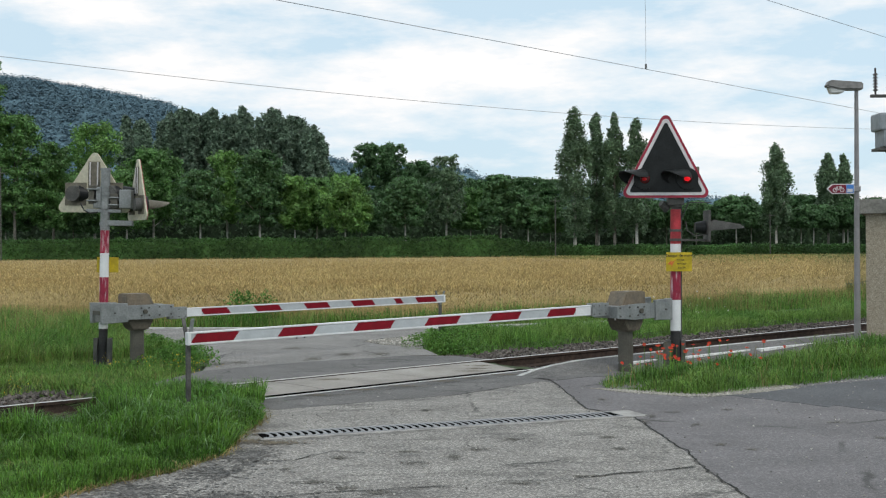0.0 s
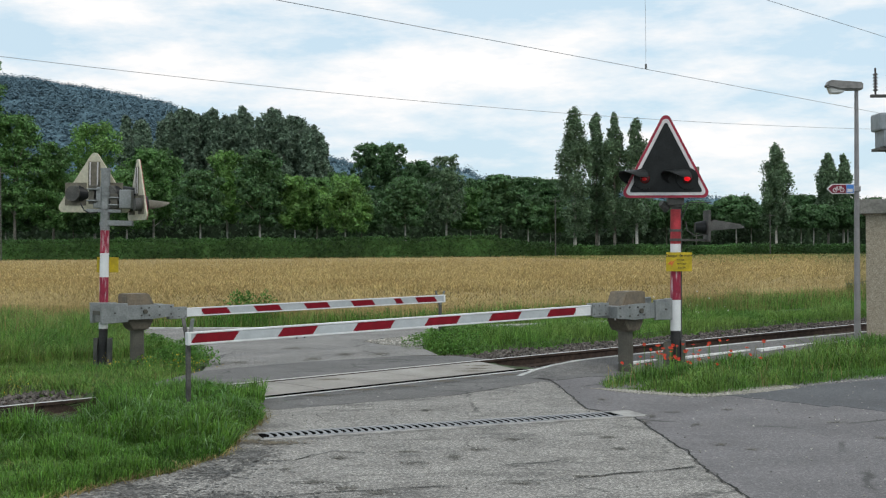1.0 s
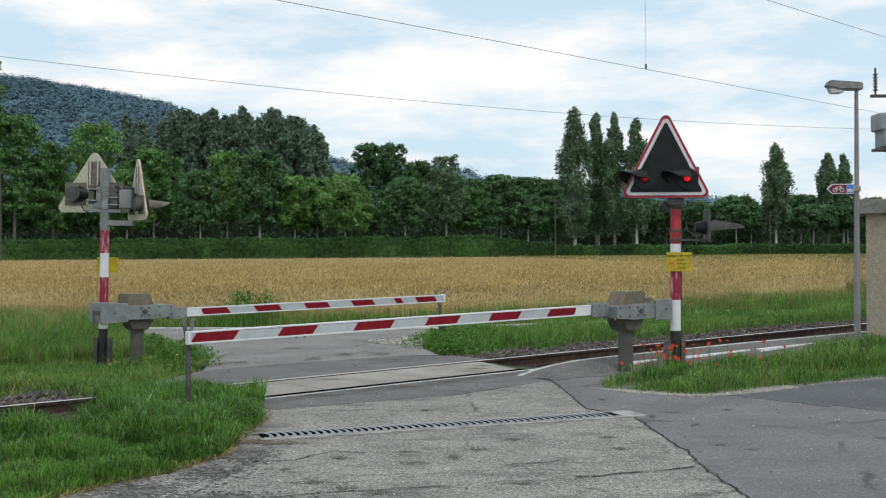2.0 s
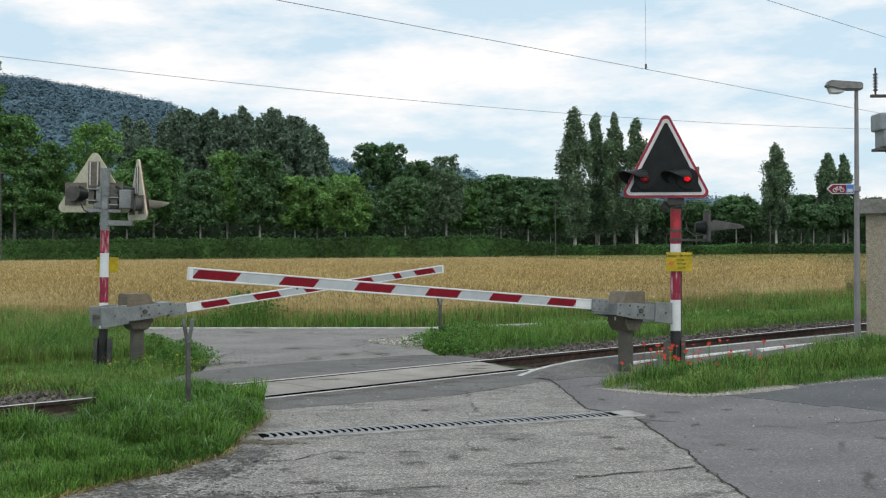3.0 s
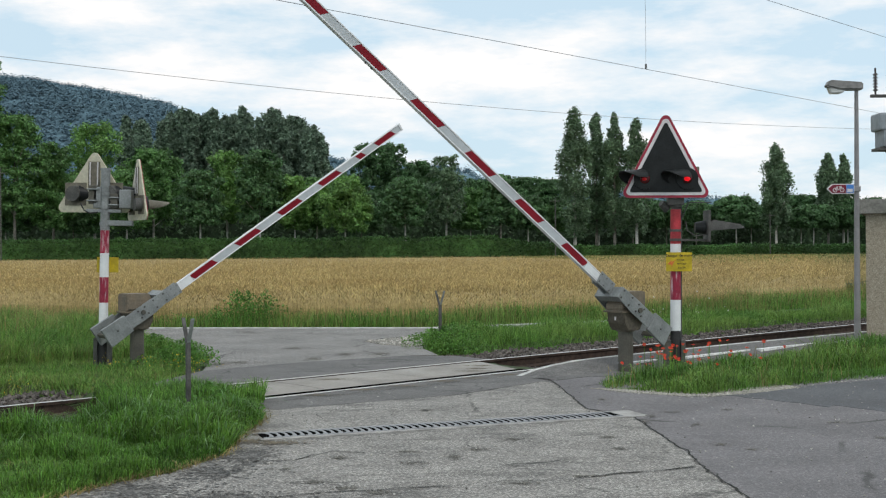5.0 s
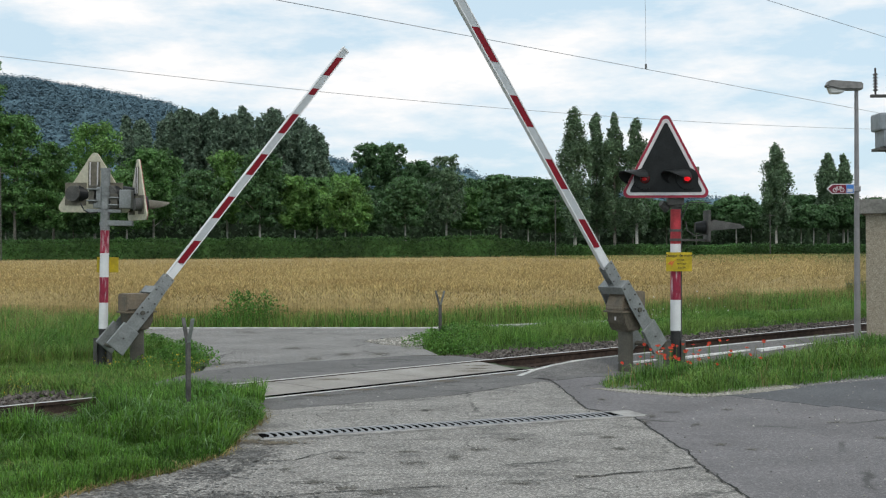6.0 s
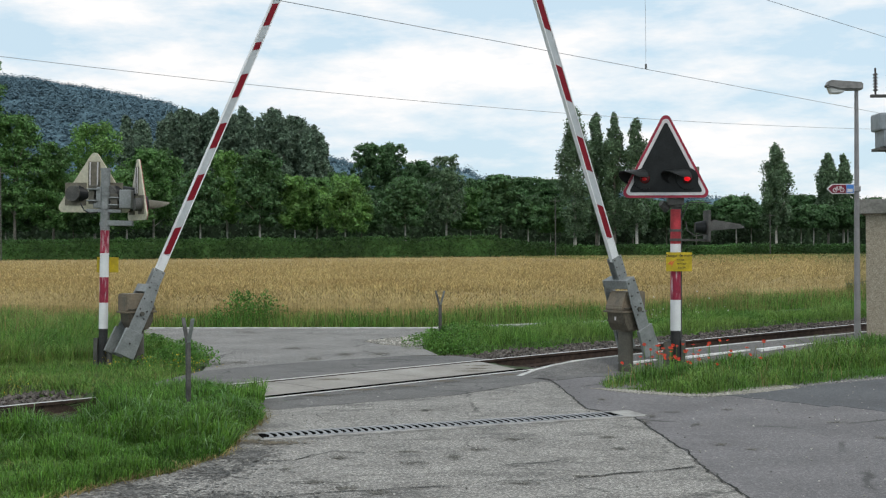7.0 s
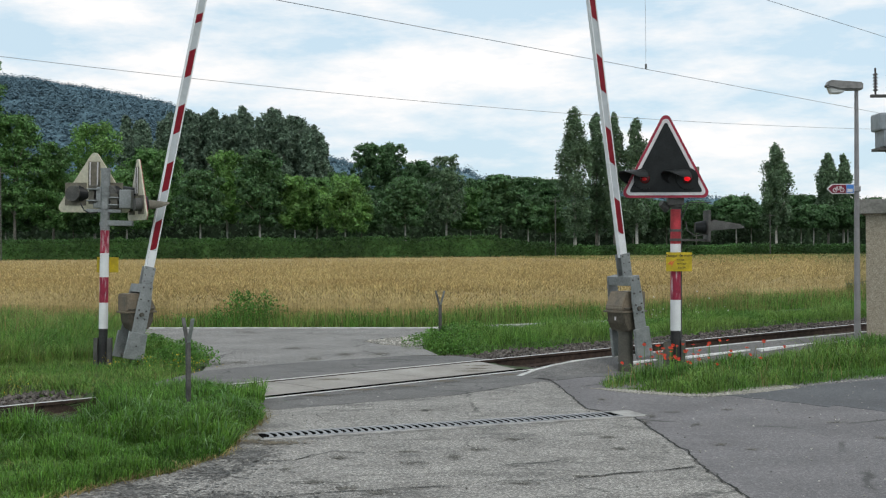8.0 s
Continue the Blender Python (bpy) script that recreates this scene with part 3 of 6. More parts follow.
def build_track():
    m = Matrix.Translation((T0.x, T0.y, 0)) @ Matrix.Rotation(TRACK, 4, "Z")
    track = thing("railway_track", m, "single railway track with polished rail heads", "railway track", kind="structure")
    for b in (0.0, -1.5):
        bm = bmesh.new()
        a = [bm.verts.new((-60, b + y, z)) for y, z in RAIL]
        c = [bm.verts.new((140, b + y, z)) for y, z in RAIL]
        for i in range(len(RAIL)):
            j = (i + 1) % len(RAIL)
            bm.faces.new((a[i], c[i], c[j], a[j]))
        r = part("rail", bm, M_RUST, track, "rusty steel rail")
        r.data.materials.append(M_STEEL)
        for p in r.data.polygons:
            if p.center.z > -0.002:
                p.material_index = 1
    me = finish("sleeper", boxed(-0.13, 0.13, -2.05, 0.55, -0.33, -0.175, bevel=0.015), M_WOOD_OLD)
    for k in range(-30, 70):
        a = k * 0.6
        if -3.0 < a < 3.0:
            continue
        s = new("sleeper", me)
        s.parent = track
        s.location = (a, 0, 0)
    # stones
    rng = np.random.default_rng(4)
    base = np.array([(1, 0, 0), (0, 1, 0), (-1, 0, 0), (0, -1, 0), (0, 0, 1), (0, 0, -1)], float)
    tri = [(0, 1, 4), (1, 2, 4), (2, 3, 4), (3, 0, 4), (1, 0, 5), (2, 1, 5), (3, 2, 5), (0, 3, 5)]
    verts, faces = [], []
    for i in range(15000):
        if rng.random() < 0.3:
            a = -3.1 - 9 * rng.random()
        else:
            a = 2.9 + 28 * rng.random() ** 1.3
        b = rng.uniform(-2.3, 2.0)
        z = -0.20 + 0.03 * rng.random()
        if b > 0.35:
            z = -0.20 + 0.11 * min(1, (b - 0.35) / 0.5) - 0.06 * max(0, b - 1.2) + 0.05 * noise.noise((a, b * 2, 0))
        if b < -1.9:
            z -= 0.2 * (-1.9 - b)
        s = rng.uniform(0.022, 0.05)
        q = Euler(rng.uniform(0, 6, 3)).to_matrix()
        x, y = on_track(a, b)
        o = len(verts)
        pts = base * s * rng.uniform(0.6, 1.2, (6, 1)) @ np.array(q)
        verts += [(x + p[0], y + p[1], z + p[2]) for p in pts]
        faces += [(o + f[0], o + f[1], o + f[2]) for f in tri]
    soup("ballast", verts, faces, M_STONE, "grey-brown broken ballast stones along the rails", "ballast")
    # bed under the stones
    for name, a0, a1 in (("ballast_bed_west", -60, -3.1), ("ballast_bed_east", 2.9, 140)):
        prof = [(-2.6, -0.5), (-2.2, -0.24), (-1.9, -0.215), (0.35, -0.215), (0.85, -0.11), (1.3, -0.11), (2.1, -0.4), (2.1, -0.6), (-2.6, -0.6)]
        bm = bmesh.new()
        p0 = [bm.verts.new((a0, y, z)) for y, z in prof]
        p1 = [bm.verts.new((a1, y, z)) for y, z in prof]
        bm.faces.new(p0)
        bm.faces.new(p1[::-1])
        for i in range(len(prof)):
            j = (i + 1) % len(prof)
            bm.faces.new((p0[i], p0[j], p1[j], p1[i]))
        solo(name, bm, M_STONE, "dirty bed of railway ballast", "ballast", m, kind="structure")
    # concrete slabs between the rails
    deck = thing("crossing_deck", m, "pale concrete slabs laid between the rails", "crossing deck", kind="structure")
    edges = [-2.75, -1.1, 0.62, 2.66]
    for k in range(3):
        a0, a1 = edges[k] + 0.008, edges[k + 1] - 0.008
        e = -0.42 if k == 2 else 0.0
        bm = prismed([(a0, -1.25), (a1 + e, -1.25), (a1, -0.045), (a0, -0.045)], -0.012, -0.25, "z")
        part("slab", bm, M_CONCRETE, deck)
    part("rail_seal", boxed(-3.2, 2.3, -1.57, -1.538, -0.2, -0.006), M_RUST, deck, "dark joint along the rail")
    part("rail_seal", boxed(-3.2, 2.9, 0.038, 0.058, -0.2, 0.003), M_CONCRETE, deck)
    # no groove is cut: its dark is painted as a flush near-black strip
    part("flangeway", boxed(-2.7, 2.3, -1.463, -1.255, -0.2, -0.008), M_HOLLOW_BLACK, deck, "flush near-black strip in place of the flange groove")


def build_platform():
    # low platform beside the near rail: rises from the crossing, kerb painted white
    m = Matrix.Translation((T0.x, T0.y, 0)) @ Matrix.Rotation(TRACK, 4, "Z")
    line = [(1.45, -1.93, -0.02), (1.8, -2.0, 0.07), (2.1, -2.06, 0.115), (2.45, -2.12, 0.15), (3.0, -2.2, 0.17), (4.2, -2.26, 0.18), (6.5, -2.3, 0.18), (9.5, -2.45, 0.18), (40.0, -3.0, 0.18)]
    kerb = bmesh.new()
    rows = []
    for a, b, z in line:
        rows.append([kerb.verts.new(p) for p in ((a, b + 0.055, -0.4), (a, b + 0.055, z - 0.012), (a, b + 0.045, z), (a, b - 0.035, z), (a, b - 0.04, -0.4))])
    for r, s in zip(rows, rows[1:]):
        for i in range(4):
            kerb.faces.new((r[i], s[i], s[i + 1], r[i + 1]))
    kerb.faces.new(rows[0])
    solo("kerb", kerb, M_KERB, "white-painted concrete platform kerb", "kerb", m, kind="structure")
    deck = bmesh.new()
    rows = []
    for a, b, z in line:
        out = -3.35 if a > 2.2 else -2.7
        rows.append([deck.verts.new(p) for p in ((a, b - 0.038, z - 0.006), (a, b - 0.27, 0.5 * z + 0.01), (a, b - 0.46, 0.014), (a, out, 0.009), (a, out, -0.3))])
    for r, s in zip(rows, rows[1:]):
        for i in range(4):
            deck.faces.new((r[i], s[i], s[i + 1], r[i + 1]))
    solo("platform", deck, M_STRIP, "low asphalt platform sloping up to the kerb", "platform", m, kind="structure")
    for a0, a1, b in ((3.0, 3.8, -2.48), (4.1, 6.1, -2.54), (6.3, 8.2, -2.6), (8.5, 12.0, -2.74)):
        solo("platform_line", boxed(a0, a1, b - 0.05, b + 0.04, 0.02, 0.106), M_LINE, "worn white safety line", "road marking", m, kind="structure")


def build_drain():
    p, q = Vector((-1.66, 10.25)), Vector((1.93, 11.55))
    d = q - p
    m = Matrix.Translation((p.x, p.y, 0)) @ Matrix.Rotation(math.atan2(d.y, d.x), 4, "Z")
    L = d.length
    drain = thing("drain_channel", m, "steel-grated drainage channel across the lane", "drain", kind="structure")
    # a filled block: shade below the grate is painted as its near-black top
    part("channel", boxed(0, L - 0.2, -0.154, 0.150, -0.1, 0.0098), M_HOLLOW_BLACK, drain, "solid channel block with the slots' shade in its near-black top")
    for y0, y1 in ((-0.235, -0.162), (0.152, 0.18)):
        part("channel_edge", boxed(-0.05, L, y0, y1, -0.1, 0.014, bevel=0.004), M_DRAIN_EDGE, drain, "pale concrete edge")
    part("end_block", boxed(L - 0.2, L + 0.04, -0.22, 0.17, -0.1, 0.015, bevel=0.004), M_DRAIN_EDGE, drain, "pale concrete end block")
    # grate: curved bars with crescent slots between them, held by two side strips
    for y0, y1 in ((-0.15, -0.128), (0.128, 0.15)):
        part("grate_strip", boxed(0.0, L - 0.2, y0, y1, -0.03, 0.0145), M_GRATE, drain)
    bm = bmesh.new()
    pitch, seg = 0.0715, 6
    arc = [(0.053 * math.cos(math.pi * (i / seg - 0.5)), 0.129 * math.sin(math.pi * (i / seg - 0.5))) for i in range(seg + 1)]
    arc2 = [(pitch + 0.007 * math.cos(math.pi * (i / seg - 0.5)), 0.129 * math.sin(math.pi * (i / seg - 0.5))) for i in range(seg, -1, -1)]
    prism(bm, arc + arc2, 0.0105, 0.0142, "z")
    me = finish("grate_bar", bm, M_GRATE)
    k = 0.02
    while k < L - 0.3:
        ob = new("grate_bar", me)
        ob.parent = drain
        ob.location = (k, 0, 0)
        k += pitch


# ---------------------------------------------------------------- barriers
def build_barrier(name, place, turn, pivot_x, pivot_z, case_z, reds, tip, root, label):
    """A half barrier. Its x runs along the lowered arm. The carrier plates sit a little off the line of the arm."""
    b = thing(name, Matrix.Translation(place) @ Matrix.Rotation(turn, 4, "Z"), label, "level crossing barrier", "crossing barriers")
    zc = case_z
    off = pose(0, 0, case_z + 0.01 - pivot_z)
    bm = tubed((0, 0, -0.1), (0, 0, zc - 0.2), 0.105, 0.1, 20)
    part("post", bm, M_GALV_DARK, b, "weathered grey steel post", smooth=False)
    part("foot_plate", boxed(-0.18, 0.18, -0.16, 0.16, -0.08, 0.012, bevel=0.006), M_CAST, b, "concrete footing")
    body = [(-0.20, zc + 0.0), (0.20, zc + 0.0), (0.185, zc - 0.15), (0.12, zc - 0.26), (-0.12, zc - 0.26), (-0.185, zc - 0.15)]
    bm = prismed(body, -0.16, 0.16)
    bmesh.ops.bevel(bm, geom=bm.edges[:], offset=0.012, segments=2, affect="EDGES")
    part("gear_case", bm, M_CASE, b, "dark cast gear case")
    hood = [(-0.23, zc + 0.015), (0.23, zc + 0.015), (0.225, zc + 0.07), (0.13, zc + 0.275), (-0.22, zc + 0.275), (-0.23, zc + 0.25)]
    bm = prismed(hood, -0.165, 0.165)
    bmesh.ops.bevel(bm, geom=bm.edges[:], offset=0.015, segments=2, affect="EDGES")
    part("hood", bm, M_HOUSING, b, "grey-brown sheet hood")
    for y in (-1, 1):
        part("hood_lip", boxed(-0.2, 0.2, y * 0.168 - 0.012, y * 0.168 + 0.012, zc + 0.035, zc + 0.058, bevel=0.005), M_CASE, b, "folded lip of the hood")
    part("lock_plate", boxed(0.196, 0.206, -0.013, 0.013, zc - 0.118, zc - 0.07, bevel=0.003, m=Matrix.Translation((-0.006, 0, 0))), M_RIM_WHITE, b, "small pale lock plate")
    part("post_collar", tubed((0, 0, zc - 0.275), (0, 0, zc - 0.235), 0.128, seg=20), M_CASE, b, "flanged collar")
    part("hood_rim", boxed(-0.245, 0.245, -0.18, 0.18, zc - 0.012, zc + 0.014, bevel=0.005), M_HOUSING, b)
    # the arm, turning on the pivot
    h, th = 0.058, 0.03
    bm = bmesh.new()
    prism(bm, [(root, -h * 0.8), (tip - 0.01, -h * 0.8), (tip - 0.01, h * 0.8), (root, h * 0.8)], -th * 0.8, th * 0.8)
    arm = part("arm", bm, M_REFLECT, b, "barrier arm with red bars on reflective grey", pose(pivot_x, 0, pivot_z))
    for s in (-1, 1):
        bm = boxed(root, tip, -th, th, s * h - 0.0095, s * h + 0.0095, bevel=0.006)
        part("flange", bm, M_WHITE, arm, "white enamelled edge")
    part("tip_cap", boxed(tip - 0.02, tip + 0.02, -th - 0.004, th + 0.004, -h - 0.011, h + 0.011, bevel=0.008), M_WHITE, arm)
    for y in (-1, 1):
        bm = boxed(root, reds[0][0] - 0.01, y * th * 0.8 if y > 0 else -th * 0.93, th * 0.93 if y > 0 else -th * 0.8, -h * 0.8, h * 0.8)
        part("root_panel", bm, M_WHITE, arm, "white panel")
    sh = 0.036
    for u0, u1 in reds:
        for y in (-1, 1):
            k = -sh
            pts = [(u0 - k, -h * 0.8), (u1 - k, -h * 0.8), (u1 + k, h * 0.8), (u0 + k, h * 0.8)]
            part("red_bar", prismed(pts, y * th * 0.8, y * (th * 0.8 + 0.003)), M_RED, arm)
    # carrier plates and counterweights
    g = 0.215
    for y in (-1, 1):
        bm = prismed([(-0.28, -0.11), (0.12, -0.115), (0.45, -0.085), (0.45, 0.085), (0.1, 0.1), (-0.28, 0.1)], y * g, y * (g + 0.012))
        bmesh.ops.bevel(bm, geom=bm.edges[:], offset=0.003, segments=1, affect="EDGES")
        part("side_plate", bm, M_GALV, arm, "galvanised carrier plate", off)
        bm = boxed(0.44, root + 0.05, y * 0.05 - 0.006, y * 0.05 + 0.006, -0.088, 0.088, bevel=0.003)
        part("clamp_plate", bm, M_GALV, arm, "riveted galvanised clamp")
        bm = prismed([(-0.67, -0.155), (-0.27, -0.14), (-0.27, 0.135), (-0.67, 0.15)], y * g - 0.02 * (y < 0) - 0.015, y * g + 0.02 * (y > 0) + 0.015)
        bmesh.ops.bevel(bm, geom=bm.edges[:], offset=0.006, segments=1, affect="EDGES")
        part("counterweight", bm, M_GALV, arm, "grey counterweight slab", off)
        part("pivot_boss", tubed((0, y * (g + 0.01), 0), (0, y * (g + 0.035), 0), 0.034, seg=12), M_GALV_DARK, arm, "dark pivot nut", off)
        me = finish("bolt", tubed((0, y * (g + 0.01), 0), (0, y * (g + 0.024), 0), 0.013, seg=6), M_PLATE)
        for bx, bz in ((-0.06, -0.055), (0.06, -0.055), (-0.06, 0.055), (0.06, 0.055), (0.22, 0.06), (0.22, -0.06), (0.4, 0.055), (0.4, -0.055), (-0.47, 0.0)):
            o = new("bolt", me)
            o.parent = arm
            o.location = (bx, y * 0.026 if bx < -0.2 else 0, bz + off.translation.z)
        me2 = finish("rivet", tubed((0, y * 0.054, 0), (0, y * 0.061, 0), 0.01, seg=6), M_PLATE)
        for bx in (0.5, root - 0.08, root + 0.02):
            for bz in (-0.055, 0.055):
                o = new("rivet", me2)
                o.parent = arm
                o.location = (bx, 0, bz)
    part("cross_plate", boxed(0.325, 0.448, -g + 0.002, g - 0.002, -0.08, 0.08, bevel=0.004), M_GALV, arm, "cross plate between the carrier plates", off)
    part("cross_plate", boxed(-0.64, -0.60, -g + 0.02, g - 0.02, -0.03, 0.03, bevel=0.004), M_GALV_DARK, arm, "", off)
    return b, arm


PIVOT_NEAR, PIVOT_FAR = (-0.068, 0.889), (0.043, 0.763)


def build_barriers():
    reds = [(1.032, 1.504), (1.996, 2.474), (2.975, 3.455), (3.95, 4.456), (4.984, 5.424), (5.951, 6.439)]
    sleeve = (5.11, 5.21)
    near = build_barrier("barrier", (2.50, 15.54, 0), radians(216.73), *PIVOT_NEAR, 0.839, reds, 6.485, 0.70, "red and grey striped barrier on a grey post by the platform")
    for u in sleeve:
        part("sleeve_bolt", tubed((u, 0.0, -0.085), (u, 0.0, -0.066), 0.012, seg=6), M_PLATE, near[1])
    reds = [(0.992, 1.443), (1.905, 2.35), (2.812, 3.254), (3.714, 4.142), (4.586, 4.729), (5.036, 5.451)]
    far = build_barrier("barrier", (-4.58, 16.89, 0), radians(36.25), *PIVOT_FAR, 0.81, reds, 5.64, 0.68, "red and grey striped barrier on a grey post beyond the rails")
    return near, far


def build_rest(place, turn, height, lean):
    s = thing("barrier_rest", Matrix.Translation(place) @ Matrix.Rotation(turn, 4, "Z"), "rusty forked steel rest for the lowered barrier arm", "barrier rest", "barrier rests")
    part("stake", boxed(-0.02, 0.02, -0.025, 0.025, -0.1, height - 0.2, bevel=0.004), M_PLATE, s)
    for y, mat in ((-1, M_GALV), (1, M_PLATE)):
        bm = bmesh.new()
        box(bm, -0.02, 0.02, -0.006, 0.006, -0.03, 0.27, bevel=0.002, m=Matrix.Translation((0, y * 0.02, height - 0.22)) @ Matrix.Rotation(-y * lean, 4, "X"))
        part("prong", bm, mat, s)
    return s


# ---------------------------------------------------------------- signals
def rounded_triangle(w, h, r, inset=0.0, seg=6):
    """Outline (x, z) of a triangle that stands on its base; inset shrinks it evenly."""
    A = [Vector((-w / 2, 0)), Vector((w / 2, 0)), Vector((0, h))]
    inr = w * h / (w + 2 * math.hypot(w / 2, h))
    inc = Vector((0, inr))
    k = (inr - inset - r) / inr
    cs = [inc + (a - inc) * k for a in A]
    out = []
    for i in range(3):
        p, q, s = A[i - 1], A[i], A[(i + 1) % 3]
        n0, n1 = (q - p).normalized(), (s - q).normalized()
        # outward normals lie to the right of the way round
        s0, s1 = math.atan2(-n0.x, n0.y), math.atan2(-n1.x, n1.y)
        while s1 < s0:
            s1 += 2 * math.pi
        for j in range(seg + 1):
            t = s0 + (s1 - s0) * j / seg
            out.append((cs[i].x + r * math.cos(t), cs[i].y + r * math.sin(t)))
    return out


def visor(bm, r, length, y0, thick=0.006, drop=0.1, seg=16):
    """A hood over a lamp: a piece of tube, open below, pointing to -y; its near side is cut back."""
    rows = []
    for i in range(seg + 1):
        t = radians(8) + radians(226) * i / seg
        side = max(0.0, math.sin(min(t, math.pi / 2) if t < math.pi / 2 else max(math.pi / 2, t * 0.8)))
        l = length * (0.30 + 0.70 * side ** 0.8)
        c, s = math.cos(t), math.sin(t)
        rows.append([bm.verts.new(p) for p in ((r * c, y0, r * s), (r * 0.94 * c, y0 - l, r * 0.94 * s - drop * side), ((r * 0.94 - thick) * c, y0 - l, (r * 0.94 - thick) * s - drop * side), ((r - thick) * c, y0, (r - thick) * s))])
    for p, q in zip(rows, rows[1:]):
        for i in range(4):
            j = (i + 1) % 4
            bm.faces.new((p[i], q[i], q[j], p[j]))
    bm.faces.new(rows[0])
    bm.faces.new(rows[-1][::-1])


def signal_board(parent, m, w=1.26, h=1.205, backs=M_BEIGE, lit=(0.0, 0.0), hoods=M_BLACK, swing=-56, horn=1.0):
    """Triangular flashing signal: its face looks to -y."""
    face = part("signal_board", prismed(rounded_triangle(w, h, 0.075), -0.012, 0.012), backs, parent, "triangular signal board", m)
    part("red_border", prismed(rounded_triangle(w - 0.004, h - 0.004, 0.073), -0.02, -0.013), M_RIM_RED, face, "red border")
    part("white_border", prismed(rounded_triangle(w - 0.004, h - 0.004, 0.052, 0.034), -0.024, -0.0205), M_RIM_WHITE, face, "white border")
    part("black_panel", prismed(rounded_triangle(w - 0.004, h - 0.004, 0.025, 0.075), -0.028, -0.0245), M_BLACK, face, "black panel")
    k = w / 1.26
    for x, glow in ((-0.29 * k, lit[0]), (0.29 * k, lit[1])):
        part("lamp_ring", tubed((x, -0.06, 0.265 * k), (x, -0.028, 0.265 * k), 0.15 * k, seg=24), M_BLACK, face)
        bm = bmesh.new()
        rings = []
        for a in (0.0, 0.25, 0.5, 0.75, 1.0):
            rings.append([bm.verts.new((0.072 * k * math.cos(t) * math.cos(a * 1.45), -0.058 - 0.03 * math.sin(a * 1.5), 0.072 * k * math.sin(t) * math.cos(a * 1.45))) for t in [2 * math.pi * i / 20 for i in range(20)]])
        for p, q in zip(rings, rings[1:]):
            for i in range(20):
                bm.faces.new((p[i], p[(i + 1) % 20], q[(i + 1) % 20], q[i]))
        part("lens", bm, M_LENS_OFF, face, "domed red lamp glass", Matrix.Translation((x, 0, 0.265 * k)), smooth=True)
        if glow:
            bm = bmesh.new()
            bmesh.ops.create_uvsphere(bm, u_segments=12, v_segments=8, radius=0.04 if glow > 0.5 else 0.03)
            bmesh.ops.scale(bm, vec=(1.1, 0.4, 0.75), verts=bm.verts)
            part("bulb_glow", bm, M_LENS if glow > 0.5 else M_LENS_DIM, face, "glowing red bulb", Matrix.Translation((x - 0.005, -0.085, 0.255 * k)), smooth=True)
        bm = bmesh.new()
        visor(bm, 0.135 * k * horn, 0.36, -0.03, drop=0.03)
        part("visor", bm, hoods, face, "dark lamp visor", Matrix.Translation((x, 0, 0.265 * k)) @ Matrix.Rotation(radians(swing), 4, "Z"))
        part("rear_plate", boxed(x - 0.17 * k, x + 0.17 * k, 0.0125, 0.022, 0.1 * k, 0.43 * k, bevel=0.003), M_REAR, face, "brown rear plate")
        part("lamp_housing", tubed((x, 0.012, 0.265 * k), (x, 0.12, 0.265 * k), 0.125 * k, 0.11 * k, seg=20), M_PLATE, face, "dark lamp housing")
    part("rear_slot", boxed(-0.095 * k, 0.095 * k, 0.0125, 0.02, 0.36 * h, 0.80 * h, bevel=0.003), M_REAR, face, "dark slot at the back")
    for x in (-0.06, 0.06):
        part("rear_strip", boxed(x * k - 0.009, x * k + 0.009, 0.0205, 0.032, 0.40 * h, 0.79 * h, bevel=0.002), M_RIM_WHITE, face, "pale strip")
    return face


def band(parent, z0, z1, r, mat, label):
    return part("mast_band", tubed((0, 0, z0), (0, 0, z1), r, seg=20), mat, parent, label, smooth=False)


def mast_foot(s):
    for x in (-0.1, 0.1):
        part("foot_channel", boxed(x - 0.03, x + 0.03, -0.05, 0.05, -0.15, 0.42, bevel=0.006), M_PLATE, s, "grey steel foot channel")


def lettering(text, size, parent, m, mat):
    cu = bpy.data.curves.new("lettering", "FONT")
    cu.body, cu.size, cu.align_x, cu.extrude = text, size, "CENTER", 0.001
    tmp = bpy.data.objects.new("lettering", cu)
    scene.collection.objects.link(tmp)
    dg = bpy.context.evaluated_depsgraph_get()
    me = bpy.data.meshes.new_from_object(tmp.evaluated_get(dg))
    bpy.data.objects.remove(tmp)
    me.materials.clear()
    me.materials.append(mat)
    ob = new("lettering", me)
    ob.parent = parent
    ob.matrix_basis = m
    return ob


